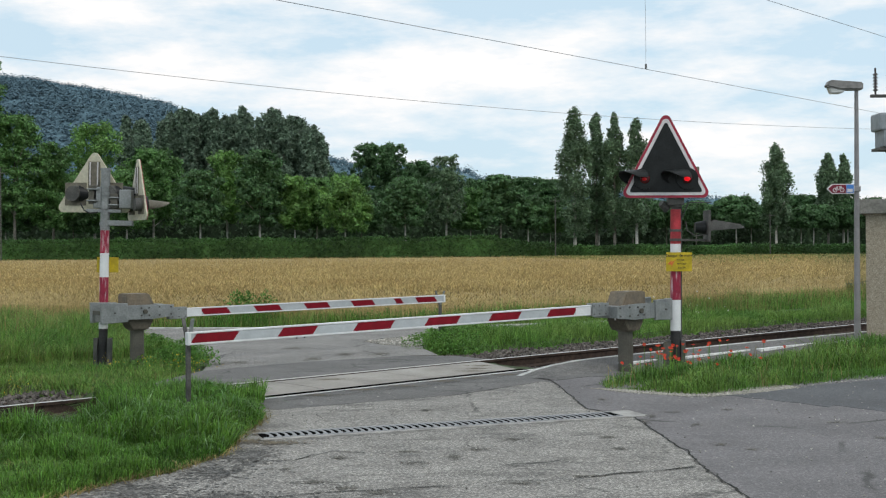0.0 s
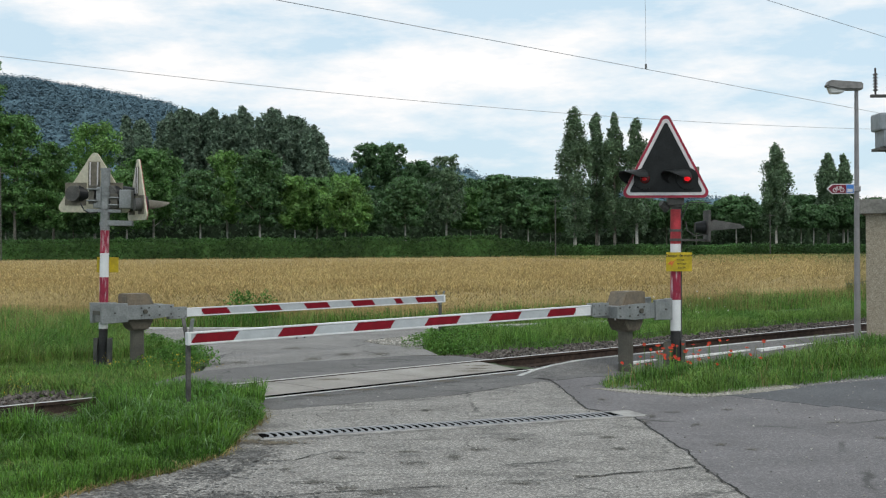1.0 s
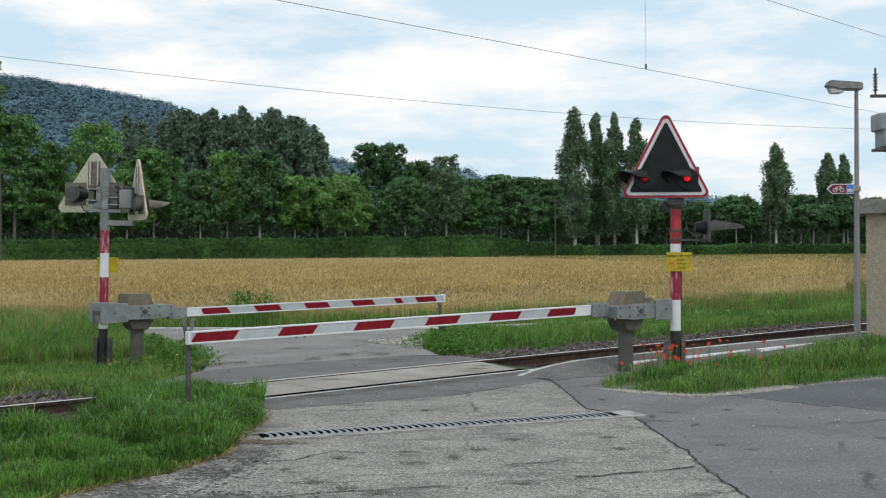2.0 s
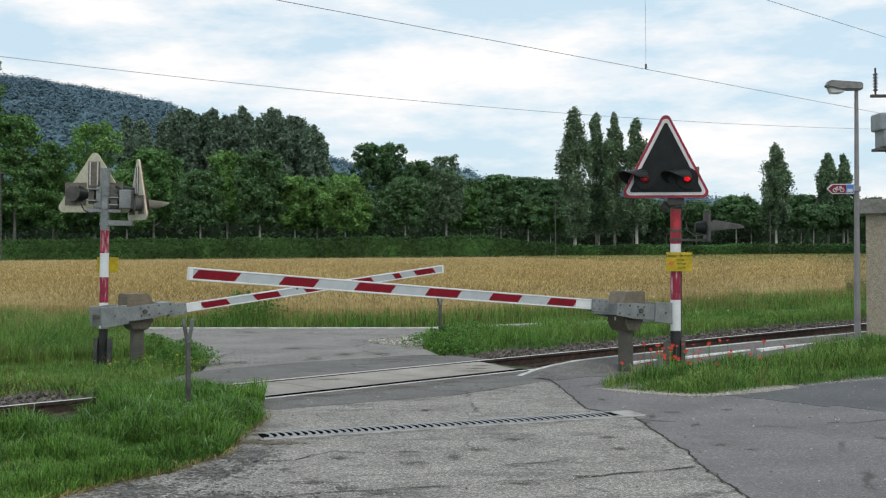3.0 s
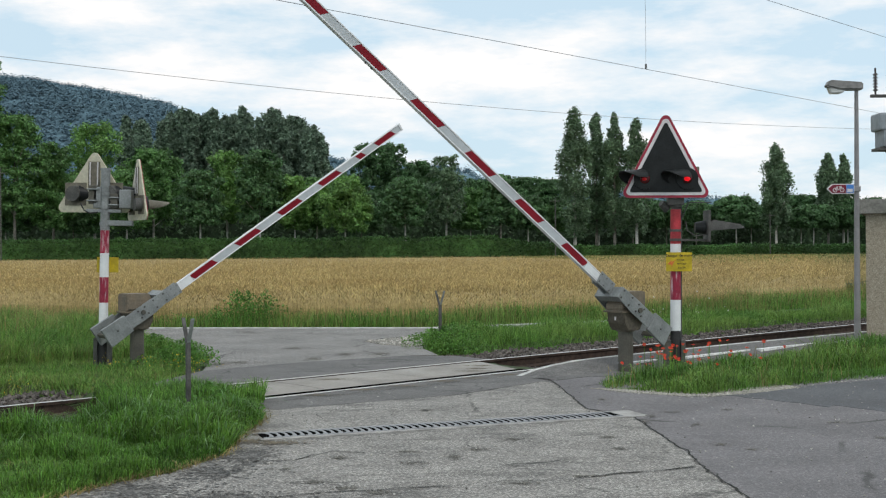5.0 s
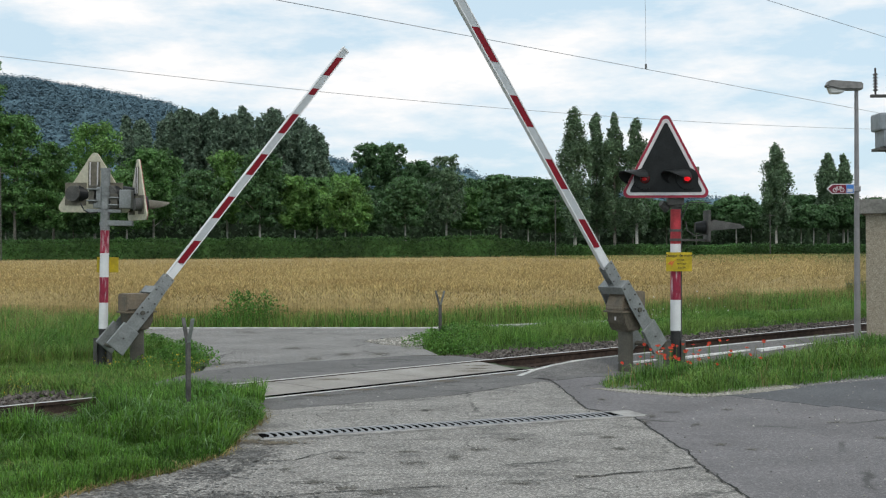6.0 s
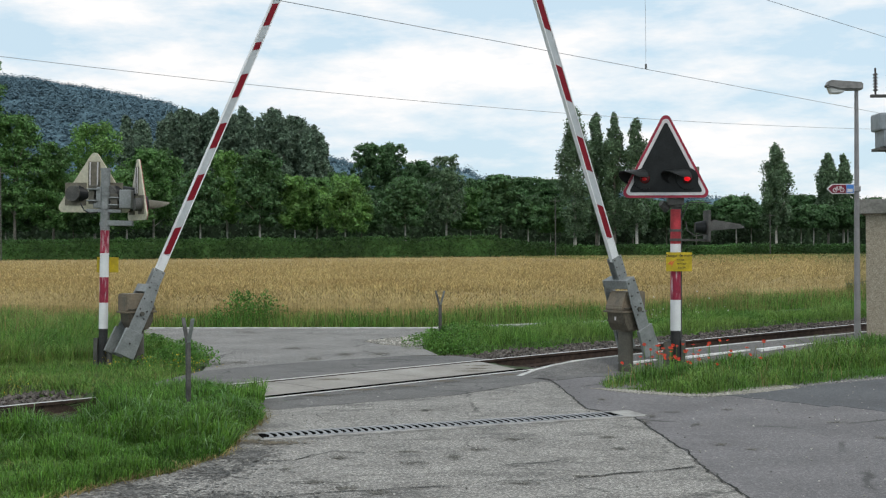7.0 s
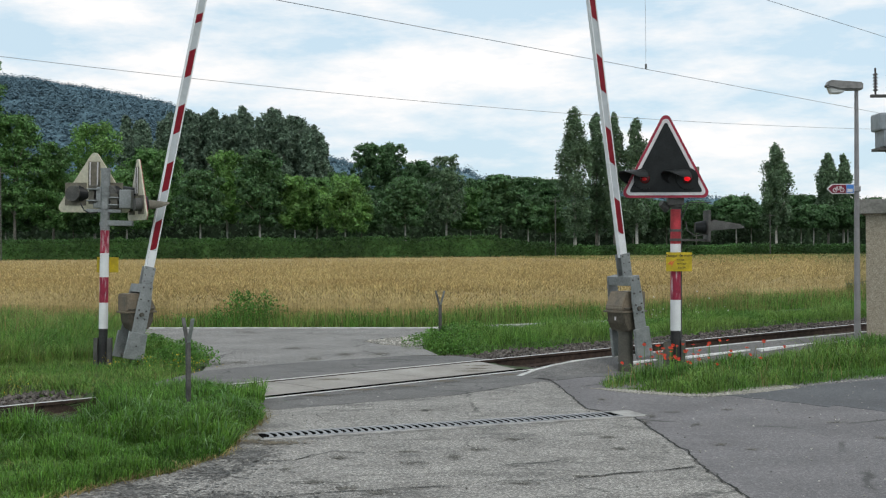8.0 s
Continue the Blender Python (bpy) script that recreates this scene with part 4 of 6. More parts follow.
def build_signal_near():
    s = thing("crossing_signal", pose(3.235, 15.79, 0, 0, 0.45, 0), "red and white mast with a triangular flashing signal", "level crossing signal", "crossing signals")
    mast_foot(s)
    r = 0.072
    band(s, -0.1, 0.55, r * 0.98, M_BLACK_POST, "black mast foot")
    band(s, 0.55, 0.98, r, M_WHITE, "white band")
    band(s, 0.98, 1.38, r, M_RED_FADED, "flaking red band")
    band(s, 1.38, 1.76, r, M_WHITE, "white band")
    band(s, 1.76, 2.24, r * 0.98, M_RED_MAST, "red band")
    part("mast_head", tubed((0, 0, 2.24), (0, 0, 3.1), r * 0.9, seg=16), M_PLATE, s, "grey mast head")
    signal_board(s, pose(-0.162, -0.12, 2.398, 0, 0, -6), h=1.235, lit=(0.3, 1.0))
    part("bracket", boxed(-0.12, 0.1, -0.1, 0.06, 2.3, 2.42, bevel=0.01), M_PLATE, s)
    # danger plate on the mast
    pl = part("warning_plate", boxed(-0.18, 0.18, -0.006, 0.006, 0, 0.265, bevel=0.003), M_YELLOW, s, "yellow enamel warning plate with black lettering", pose(0.03, -0.09, 1.378))
    up = Matrix.Rotation(radians(90), 4, "X")
    for text, x, z, size in (("Danger de mort", 0.0, 0.203, 0.056), ("ne pas", 0.02, 0.15, 0.04), ("toucher", 0.035, 0.095, 0.04), ("aux fils", 0.035, 0.04, 0.04)):
        lettering(text, size, pl, Matrix.Translation((x, -0.0085, z)) @ up, M_INK)
    part("bolt_mark", prismed([(-0.165, 0.10), (-0.10, 0.155), (-0.11, 0.12), (-0.05, 0.165), (-0.115, 0.05), (-0.105, 0.09)], -0.0095, -0.006), M_BOLT, pl, "red lightning arrow")
    # side lamp with its long visor and bent-wire guard
    lamp = part("side_lamp", boxed(-0.02, 0.02, -0.16, 0.16, -0.22, 0.22, bevel=0.01), M_PLATE, s, "side lamp seen edge on", pose(0.45, 0.05, 2.01))
    bm = bmesh.new()
    pts = [(0.0, 0.085), (0.05, 0.085), (0.45, 0.025), (0.47, -0.02), (0.45, -0.03), (0.04, -0.06), (0.0, -0.07)]
    prism(bm, pts, -0.1, 0.1)
    bmesh.ops.bevel(bm, geom=[e for e in bm.edges if all(v.co.z > 0.0 for v in e.verts)], offset=0.025, segments=3, affect="EDGES")
    part("visor", bm, M_PLATE, lamp, "long dark visor with a lichen-grey top", pose(0.03, 0, 0.0))
    part("lamp_housing", tubed((-0.17, 0, -0.02), (-0.03, 0, -0.02), 0.07, 0.1, seg=16), M_BLACK, lamp)
    part("support_arm", boxed(0.0, 0.46, 0.03, 0.07, 1.80, 1.83, bevel=0.004), M_PLATE, s)
    bm = bmesh.new()
    for p, q in (((0.02, 0, 1.95), (0.18, 0, 2.34)), ((0.18, 0, 2.34), (0.5, 0, 2.34)), ((0.14, 0, 2.08), (0.16, 0, 1.95)), ((0.16, 0, 1.95), (0.28, 0, 1.87)), ((0.28, 0, 1.87), (0.46, 0, 1.9))):
        tube(bm, p, q, 0.008, seg=6)
    part("wire_guard", bm, M_PLATE, s, "bent wire guard")
    bm = bmesh.new()
    tube(bm, (-0.2, 0.02, 2.33), (-0.1, 0.06, 2.26), 0.05, 0.07, seg=12)
    part("bell", bm, M_PLATE, s, "small grey warning bell")
    for z in (1.80, 1.93, 2.27):
        part("mast_clamp", tubed((0, 0, z), (0, 0, z + 0.035), r + 0.012, seg=20), M_PLATE, s, "dark clamp")
    part("conduit", tubed((0.085, 0.03, 0.2), (0.085, 0.03, 2.5), 0.012, seg=8), M_PLATE, s, "thin cable conduit")
    part("foot_stay", boxed(-0.16, -0.12, -0.05, 0.05, -0.1, 0.40, bevel=0.005), M_GALV_DARK, s)
    return s


def build_signal_far():
    s = thing("crossing_signal", pose(-5.105, 16.92, 0, 0, 1.3, 0), "red and white mast with cream-backed triangular signals", "level crossing signal", "crossing signals")
    mast_foot(s)
    r = 0.066
    band(s, -0.1, 0.56, r * 0.98, M_BLACK_POST, "black mast foot")
    band(s, 0.56, 0.95, r, M_WHITE, "white band")
    band(s, 0.95, 1.33, r, M_RED_FADED, "flaking red band")
    band(s, 1.33, 1.69, r, M_WHITE, "white band")
    band(s, 1.69, 2.03, r * 0.98, M_RED_FADED, "flaking red band")
    part("mast_head", tubed((0, 0, 2.03), (0, 0, 2.93), 0.068, seg=20), M_GALV, s, "galvanised mast head")
    part("mast_cap", tubed((0, 0, 2.93), (0, 0, 2.96), 0.078, seg=20), M_GALV, s)
    for z in (2.1, 2.35, 2.55):
        part("mast_clamp", tubed((0, 0, z), (0, 0, z + 0.05), 0.08, seg=20), M_GALV, s)
    # the board that faces away
    signal_board(s, pose(-0.215, 0.16, 2.3, 0, 0, 167), w=1.32, h=0.96)
    part("back_box", boxed(-0.02, 0.1, -0.08, 0.08, 2.36, 2.68, bevel=0.02, m=Matrix.Translation((-0.15, 0.02, 0))), M_GALV, s, "grey terminal box")
    for x0, x1, z0, z1 in ((-0.24, -0.11, 2.42, 2.70), (0.09, 0.2, 2.36, 2.58)):
        part("clamp_bracket", boxed(x0, x1, -0.06, 0.03, z0, z1, bevel=0.012), M_GALV_DARK, s, "weathered clamp bracket")
        for z in (z0 + 0.05, z1 - 0.06):
            part("clamp_bolt", tubed((min(x0, x1) - 0.02, -0.075, z), (max(x0, x1) + 0.02, -0.075, z), 0.012, seg=8), M_GALV, s)
    part("bracket_bar", boxed(-0.27, 0.25, -0.05, 0.0, 2.295, 2.345, bevel=0.006), M_GALV, s, "galvanised cross bar")
    bm = bmesh.new()
    bend = [(-0.36, -0.03, 2.43), (-0.3, -0.07, 2.33), (-0.2, -0.08, 2.28), (-0.09, -0.075, 2.3)]
    for p, q in zip(bend, bend[1:]):
        tube(bm, p, q, 0.011, seg=7)
    part("cable", bm, M_BLACK_POST, s, "black lamp cable")
    # the board that faces along the road, nearly edge on
    signal_board(s, pose(0.47, 0.05, 2.19, 0, 0, 121), w=1.08, h=1.0, hoods=M_REAR, swing=-8, horn=0.72)
    part("back_box", boxed(0.23, 0.41, -0.1, 0.08, 2.36, 2.64, bevel=0.02), M_GALV, s, "grey terminal box")
    part("support_arm", boxed(0.0, 0.42, -0.05, 0.03, 2.1, 2.18, bevel=0.01), M_GALV, s, "galvanised bracket")
    # yellow plate seen from the back
    part("warning_plate", boxed(-0.135, 0.19, 0.07, 0.08, 1.40, 1.63, bevel=0.003), M_YELLOW, s, "yellow warning plate facing away")
    return s


# ---------------------------------------------------------------- lamp, wires, shelter
def build_lamp():
    s = thing("street_lamp", pose(7.10, 19.4, 0, 0, 0.2, 0), "grey steel street lamp with a flat head on the verge", "street lamp")
    part("pole", tubed((0, 0, -0.2), (0, 0, 4.45), 0.058, 0.032, 16), M_LAMP, s, "tapered grey pole")
    bm = prismed([(0.09, 0.0), (-0.3, 0.0), (-0.54, 0.06), (-0.47, 0.17), (0.09, 0.13)], -0.1, 0.1)
    bmesh.ops.bevel(bm, geom=bm.edges[:], offset=0.02, segments=2, affect="EDGES")
    head = part("lamp_head", bm, M_LAMP_HEAD, s, "weathered aluminium lamp head", pose(0, 0, 4.4))
    bm = prismed([(-0.2, 0.0), (-0.27, -0.06), (-0.45, -0.06), (-0.5, 0.05)], -0.075, 0.075)
    bmesh.ops.bevel(bm, geom=bm.edges[:], offset=0.015, segments=2, affect="EDGES")
    part("bowl", bm, M_LAMP_GLASS, head, "clear lamp bowl")
    sign = thing("cycle_signpost", pose(7.10, 19.4, 0), "red arrow-shaped cycle route sign on the lamp pole", "cycle sign")
    arrow = [(-0.06, 0), (-0.44, 0), (-0.53, 0.085), (-0.44, 0.17), (-0.06, 0.17)]
    b = part("arrow_board", prismed(arrow, -0.012, 0.006), M_RIM_WHITE, sign, "white-edged arrow board", pose(0, -0.06, 2.62))
    part("red_face", prismed([(-0.2, 0.015), (-0.43, 0.015), (-0.505, 0.085), (-0.43, 0.155), (-0.2, 0.155)], -0.016, -0.0125), M_CYCLE_RED, b, "dark red face")
    part("blue_panel", boxed(-0.195, -0.07, -0.016, -0.0125, 0.015, 0.155), M_BLUE, b, "light blue panel")
    part("number_bar", boxed(-0.18, -0.09, -0.019, -0.0165, 0.03, 0.085), M_RIM_WHITE, b)
    for x in (-0.39, -0.27):
        bm = bmesh.new()
        for i in range(14):
            t0, t1 = 2 * math.pi * i / 14, 2 * math.pi * (i + 1) / 14
            tube(bm, (x + 0.033 * math.cos(t0), -0.018, 0.065 + 0.033 * math.sin(t0)), (x + 0.033 * math.cos(t1), -0.018, 0.065 + 0.033 * math.sin(t1)), 0.006, seg=5)
        part("pictogram_wheel", bm, M_RIM_WHITE, b)
    bm = bmesh.new()
    for p, q in (((-0.39, 0.065), (-0.36, 0.12)), ((-0.36, 0.12), (-0.29, 0.115)), ((-0.27, 0.065), (-0.29, 0.13)), ((-0.33, 0.065), (-0.29, 0.115)), ((-0.39, 0.065), (-0.33, 0.065)), ((-0.36, 0.12), (-0.33, 0.065))):
        tube(bm, (p[0], -0.018, p[1]), (q[0], -0.018, q[1]), 0.0055, seg=5)
    part("pictogram_frame", bm, M_RIM_WHITE, b)
    part("clamp", boxed(-0.07, 0.06, -0.055, 0.06, 2.66, 2.75, bevel=0.01), M_LAMP, sign)


def wire(name, pts, r, label):
    bm = bmesh.new()
    pts = [Vector(p) for p in pts]
    q = (pts[-1] - pts[0]).to_track_quat("Z", "Y")
    rings = [[bm.verts.new(p + q @ Vector((r * math.cos(1.0472 * i), r * math.sin(1.0472 * i), 0))) for i in range(6)] for p in pts]
    for a, b in zip(rings, rings[1:]):
        for i in range(6):
            bm.faces.new((a[i], a[(i + 1) % 6], b[(i + 1) % 6], b[i]))
    return solo(name, bm, M_WIRE, label, "wire")


def build_wires():
    def run(p, q, sag=0.0, n=16):
        p, q = Vector(p), Vector(q)
        return [p.lerp(q, i / n) - Vector((0, 0, sag * 4 * (i / n) * (1 - i / n))) for i in range(n + 1)]
    p, q = Vector((-1.96, 13.96, 4.783)), Vector((9.87, 25.69, 4.783))
    d = (q - p) / (q - p).length
    wire("contact_wire", run(p - d * 30, q + d * 60), 0.0046, "grey overhead contact wire above the track")
    wire("catenary_wire", run(p - d * 30 + Vector((0.3, -0.3, 1.9)), q + d * 60 + Vector((0.3, -0.3, 1.2))), 0.005, "sagging carrier wire above the contact wire")
    wire("feeder_wire", run((-24.0, 19.9, 7.5), (30.0, 54.0, 7.39), 1.16, 40), 0.0075, "thin supply wire beside the track")
    wire("dropper", [(3.49, 19.31, 4.8), (3.49, 19.33, 6.6)], 0.0028, "thin dropper wire hanging from the carrier wire")
    bm = boxed(3.475, 3.505, 19.295, 19.325, 4.78, 4.86, bevel=0.004)
    solo("dropper_clamp", bm, M_PLATE, "small clamp on the contact wire", "clamp")


def build_shelter():
    s = thing("shelter", Matrix.Translation((7.39, 19.75, -0.035)) @ Matrix.Rotation(radians(-24), 4, "Z"), "small platform shelter with pebbledash walls and a concrete roof", "shelter")
    part("wall", boxed(0, 4.5, 0, 0.2, -0.2, 2.32), M_PEBBLE, s, "beige pebbledash wall")
    part("wall", boxed(0, 0.2, 0.203, 2.6, -0.2, 2.32), M_PEBBLE, s, "beige pebbledash wall")
    part("wall", boxed(0.203, 4.5, 2.403, 2.6, -0.2, 2.32), M_PEBBLE, s, "beige pebbledash wall")
    part("roof", boxed(-0.1, 4.7, -0.12, 2.75, 2.322, 2.57, bevel=0.015), M_CAST, s, "stained concrete roof slab")
    # line mast with switchgear standing beyond the shelter
    t = thing("line_mast", pose(11.52, 27.6, 0), "steel line mast carrying a grey transformer", "line mast")
    part("mast", tubed((0, 0, -0.2), (0, 0, 7.6), 0.16, 0.11, 16), M_GALV_DARK, t)
    bm = boxed(-0.85, -0.1, -0.3, 0.3, 4.15, 4.86, bevel=0.04)
    tank = part("transformer", bm, M_TANK, t, "grey transformer tank")
    part("lid", boxed(-0.95, -0.5, -0.32, 0.32, 4.55, 4.98, bevel=0.06), M_TANK, tank)
    part("base_frame", boxed(-0.95, 0.0, -0.25, 0.25, 4.07, 4.14, bevel=0.01), M_PLATE, t)
    bm = bmesh.new()
    tube(bm, (-0.7, 0, 4.08), (-0.05, 0, 3.5), 0.03, seg=8)
    part("strut", bm, M_PLATE, t)
    for x in (-0.93, -0.6):
        bm = bmesh.new()
        for k in range(6):
            tube(bm, (x, 0, 5.55 + 0.075 * k), (x, 0, 5.59 + 0.075 * k), 0.065, 0.04, seg=12)
        tube(bm, (x, 0, 5.45), (x, 0, 6.1), 0.025, seg=8)
        part("insulator", bm, M_PORCELAIN, t, "dark ribbed insulator")
    part("crossarm", boxed(-1.05, 0.4, -0.05, 0.05, 5.38, 5.45, bevel=0.01), M_PLATE, t)


# ---------------------------------------------------------------- grass, weeds, wheat
def blades(name, spots, heights, widths, mat, label, category="grass", lean=0.35, seed=1, arch=False):
    """Leaning blades of two faces each, or of three that arch over at the tip."""
    rng = np.random.default_rng(seed)
    spots = np.asarray(spots, float)
    n = len(spots)
    h = np.asarray(heights, float) * rng.uniform(0.5, 1.2, n)
    w = np.asarray(widths, float) * rng.uniform(0.6, 1.4, n)
    t = rng.uniform(0, 2 * math.pi, n)
    f = t + rng.uniform(0.6, 2.5, n)
    l = np.abs(rng.normal(0, lean, n)) * h
    side = np.stack([np.cos(f) * w / 2, np.sin(f) * w / 2, np.zeros(n)], 1)

    def along(out, up):
        return spots + np.stack([np.cos(t) * l * out, np.sin(t) * l * out, h * up], 1)
    if not arch:
        mid, top = along(0.35, 0.6), along(1.0, 1.0)
        v = np.stack([spots - side, spots + side, mid + side * 0.8, mid - side * 0.8, top], 1).reshape(-1, 3)
        o = (np.arange(n) * 5).tolist()
        faces = [(a, a + 1, a + 2, a + 3) for a in o] + [(a + 3, a + 2, a + 4) for a in o]
        return soup(name, v.tolist(), faces, mat, label, category)
    droop = np.clip(l / np.maximum(h, 0.01), 0, 1.6)
    m1, m2 = along(0.22, 0.5), along(0.62, 0.86)
    top = along(1.15, 1.0)
    top[:, 2] -= 0.30 * h * droop
    v = np.stack([spots - side * 0.8, spots + side * 0.8, m1 + side, m1 - side, m2 + side * 0.75, m2 - side * 0.75, top], 1).reshape(-1, 3)
    o = (np.arange(n) * 7).tolist()
    faces = [(a, a + 1, a + 2, a + 3) for a in o] + [(a + 3, a + 2, a + 4, a + 5) for a in o] + [(a + 5, a + 4, a + 6) for a in o]
    return soup(name, v.tolist(), faces, mat, label, category)


def inside_many(x, y, poly):
    hit = np.zeros(len(x), bool)
    for i in range(len(poly)):
        (x0, y0), (x1, y1) = poly[i], poly[i - 1]
        if y0 != y1:
            hit ^= ((y0 > y) != (y1 > y)) & (x < (x1 - x0) * (y - y0) / (y1 - y0) + x0)
    return hit


def scatter(poly, n, rng, keep=None):
    """Places on the ground inside a polygon."""
    xs, ys = [p[0] for p in poly], [p[1] for p in poly]
    out = []
    for k in range(12):
        x, y = rng.uniform(min(xs), max(xs), n), rng.uniform(min(ys), max(ys), n)
        ok = inside_many(x, y, poly)
        if keep is not None:
            ok &= keep(x, y)
        out += [(a, b, level(a, b)) for a, b in zip(x[ok].tolist(), y[ok].tolist())]
        if len(out) >= n:
            break
    return out[:n]


def leaf_quads(centres, size, rng, facing=None, jitter=0.7):
    """Small leaf clumps: four-sided and turned at random, or three-sided and roughly turned the way they face."""
    c = np.asarray(centres, float)
    n = len(c)
    a = rng.normal(size=(n, 3))
    if facing is not None:
        g = np.asarray(facing, float) + jitter * rng.normal(size=(n, 3))
        g /= np.linalg.norm(g, axis=1)[:, None]
        a -= (a * g).sum(1)[:, None] * g
        a /= np.linalg.norm(a, axis=1)[:, None]
        b = np.cross(g, a)
    else:
        a /= np.linalg.norm(a, axis=1)[:, None]
        b = rng.normal(size=(n, 3))
        b -= (b * a).sum(1)[:, None] * a
        b /= np.linalg.norm(b, axis=1)[:, None]
    s = (np.asarray(size) * rng.uniform(0.6, 1.3, n))[:, None]
    if facing is not None:
        v = np.stack([c - a * s * 0.5 - b * s * 0.3, c + a * s * 0.5 - b * s * 0.25, c + b * s * 0.55], 1).reshape(-1, 3)
        return v.tolist(), [(k, k + 1, k + 2) for k in range(0, 3 * n, 3)]
    v = np.stack([c - a * s * 0.5, c + b * s * 0.3, c + a * s * 0.5, c - b * s * 0.33], 1).reshape(-1, 3)
    f = [(k, k + 1, k + 2, k + 3) for k in range(0, 4 * n, 4)]
    return v.tolist(), f


def edge_gap(x, y, line):
    best = 9.0
    for (x0, y0), (x1, y1) in zip(line, line[1:]):
        dx, dy = x1 - x0, y1 - y0
        f = max(0.0, min(1.0, ((x - x0) * dx + (y - y0) * dy) / (dx * dx + dy * dy)))
        best = min(best, math.hypot(x - x0 - f * dx, y - y0 - f * dy))
    return best


def build_grass():
    rng = np.random.default_rng(11)
    t = on_track
    mound = [*GRASS_EDGE_LEFT, t(-2.3, -1.62), t(-3.3, -1.75), t(-16, -1.9), (-16, 6.0)]
    p = scatter(mound, 95000, rng, keep=lambda x, y: x > -0.40 * y - 1.2)
    p = [(x + 0.05 * noise.noise((x * 6, y * 6, 1)), y + 0.05 * noise.noise((x * 6, y * 6, 8)), z) for x, y, z in p]
    def tall(x, y):
        e = edge_gap(x, y, GRASS_EDGE_LEFT)
        lump = noise.noise((x * 1.1, y * 1.1, 3)) + 0.6 * noise.noise((x * 3.1, y * 3.1, 4))
        return (0.13 + 0.20 * max(0, lump + 0.35) + (0.10 if y > 9.6 else 0.0)) * min(1.0, 0.45 + e / 0.5)
    blades("grass", p, [tall(x, y) for x, y, z in p], [0.0065] * len(p), M_GRASS, "lush tall green grass at the lane's edge", lean=0.42, seed=2, arch=True)
    q = scatter(mound, 26000, rng, keep=lambda x, y: (x > -0.40 * y - 1.2) & (y < 11.5))
    blades("fine_grass", q, [0.85 * tall(x, y) for x, y, z in q], [0.006] * len(q), M_GRASS_VERGE, "fine yellow-green grass among the tall grass", lean=0.5, seed=22, arch=True)
    q = scatter(mound, 2200, rng, keep=lambda x, y: (y > 9.2) & (y < 12.6) & (x > -3.8))
    blades("long_grass", q, [1.12 * tall(x, y) for x, y, z in q], [0.008] * len(q), M_GRASS_BLUE, "long arching blue-green grass leaves", lean=0.7, seed=12, arch=True)
    edge = []
    for a, b in zip(GRASS_EDGE_LEFT, GRASS_EDGE_LEFT[1:]):
        for k in range(130):
            f = rng.random()
            edge.append((a[0] + (b[0] - a[0]) * f + rng.normal(0.0, 0.045), a[1] + (b[1] - a[1]) * f + rng.normal(0, 0.05), 0.0))
    for k in range(700):
        edge.append((-3.35 + 0.22 * rng.normal(), 8.3 + 0.22 * rng.normal(), 0.05))
    blades("dry_grass", edge, [0.055] * len(edge), [0.007] * len(edge), M_GRASS_DRY, "straw-coloured dry grass along the asphalt", lean=2.6, seed=3)
    gap = [t(-2.25, -1.62), t(-2.3, -0.1), t(-2.2, 0.0), t(-3.6, 0.0), t(-3.7, -1.7)]
    p = [(x, y, -0.03) for x, y, z in scatter(gap, 5200, rng)]
    blades("grass", p, [0.20] * len(p), [0.010] * len(p), M_GRASS, "green grass growing over the track edge", lean=0.6, seed=13)
    # beyond the rails on the far side of the lane
    far_left = [t(-2.3, 0.75), t(-1.75, 1.25), t(-1.25, 1.85), (-3.8, 18.3), (-5.3, 21.4), (-6.7, 24.1), (-17.0, 26.0), (-17.0, 8.0), t(-6, 0.9)]
    p = scatter(far_left, 64000, rng, keep=lambda x, y: x > -0.40 * y - 1.5)
    def rough(x, y):
        e = min(1.0, 0.4 + edge_gap(x, y, far_left[:6]) / 0.8)
        near = 0.5 if to_track(x, y)[1] < 4.3 else 1.0
        return (0.18 + 0.30 * max(0, noise.noise((x * 0.6, y * 0.6, 7)) + 0.5 * noise.noise((x * 2, y * 2, 7)) + 0.25) + (0.22 if x < -6.5 else 0.0)) * e * near
    blades("grass", p, [rough(x, y) for x, y, z in p], [0.010] * len(p), M_GRASS_FAR, "rough green grass beyond the track", lean=0.75, seed=5)
    q = scatter(far_left, 15000, rng, keep=lambda x, y: x > -0.40 * y - 1.5)
    blades("yellow_grass", q, [0.95 * rough(x, y) for x, y, z in q], [0.010] * len(q), M_GRASS_YELLOW, "yellow-green grass in the rough", lean=0.8, seed=28)
    q = scatter([(-13, 18), (-7.0, 19.5), (-6.6, 23.5), (-13, 25.5)], 1500, rng)
    blades("dry_grass", q, [0.75] * len(q), [0.011] * len(q), M_GRASS_DRY, "pale flowering grass stems in the rough", lean=0.35, seed=26)
    # verge in front of the wheat
    strip = [(-24, 30.5), (-12.2, 28.2), (-6.2, 25.7), (-0.3, 25.15), (4.0, 27.2), (12.0, 34.2), (26, 47), (24, 52), (11, 38.5), (3.4, 30.6), (-0.3, 28.2), (-6.6, 28.8), (-12.8, 31.8), (-24, 35)]
    front = strip[:7]
    p = scatter(strip, 72000, rng)
    h = [(0.24 + 0.36 * max(0, noise.noise((x * 0.35, y * 0.6, 5)) + 0.35 * noise.noise((x * 1.5, y * 1.5, 5)) + 0.35)) * min(1.0, 0.35 + edge_gap(x, y, front) / 1.0) for x, y, z in p]
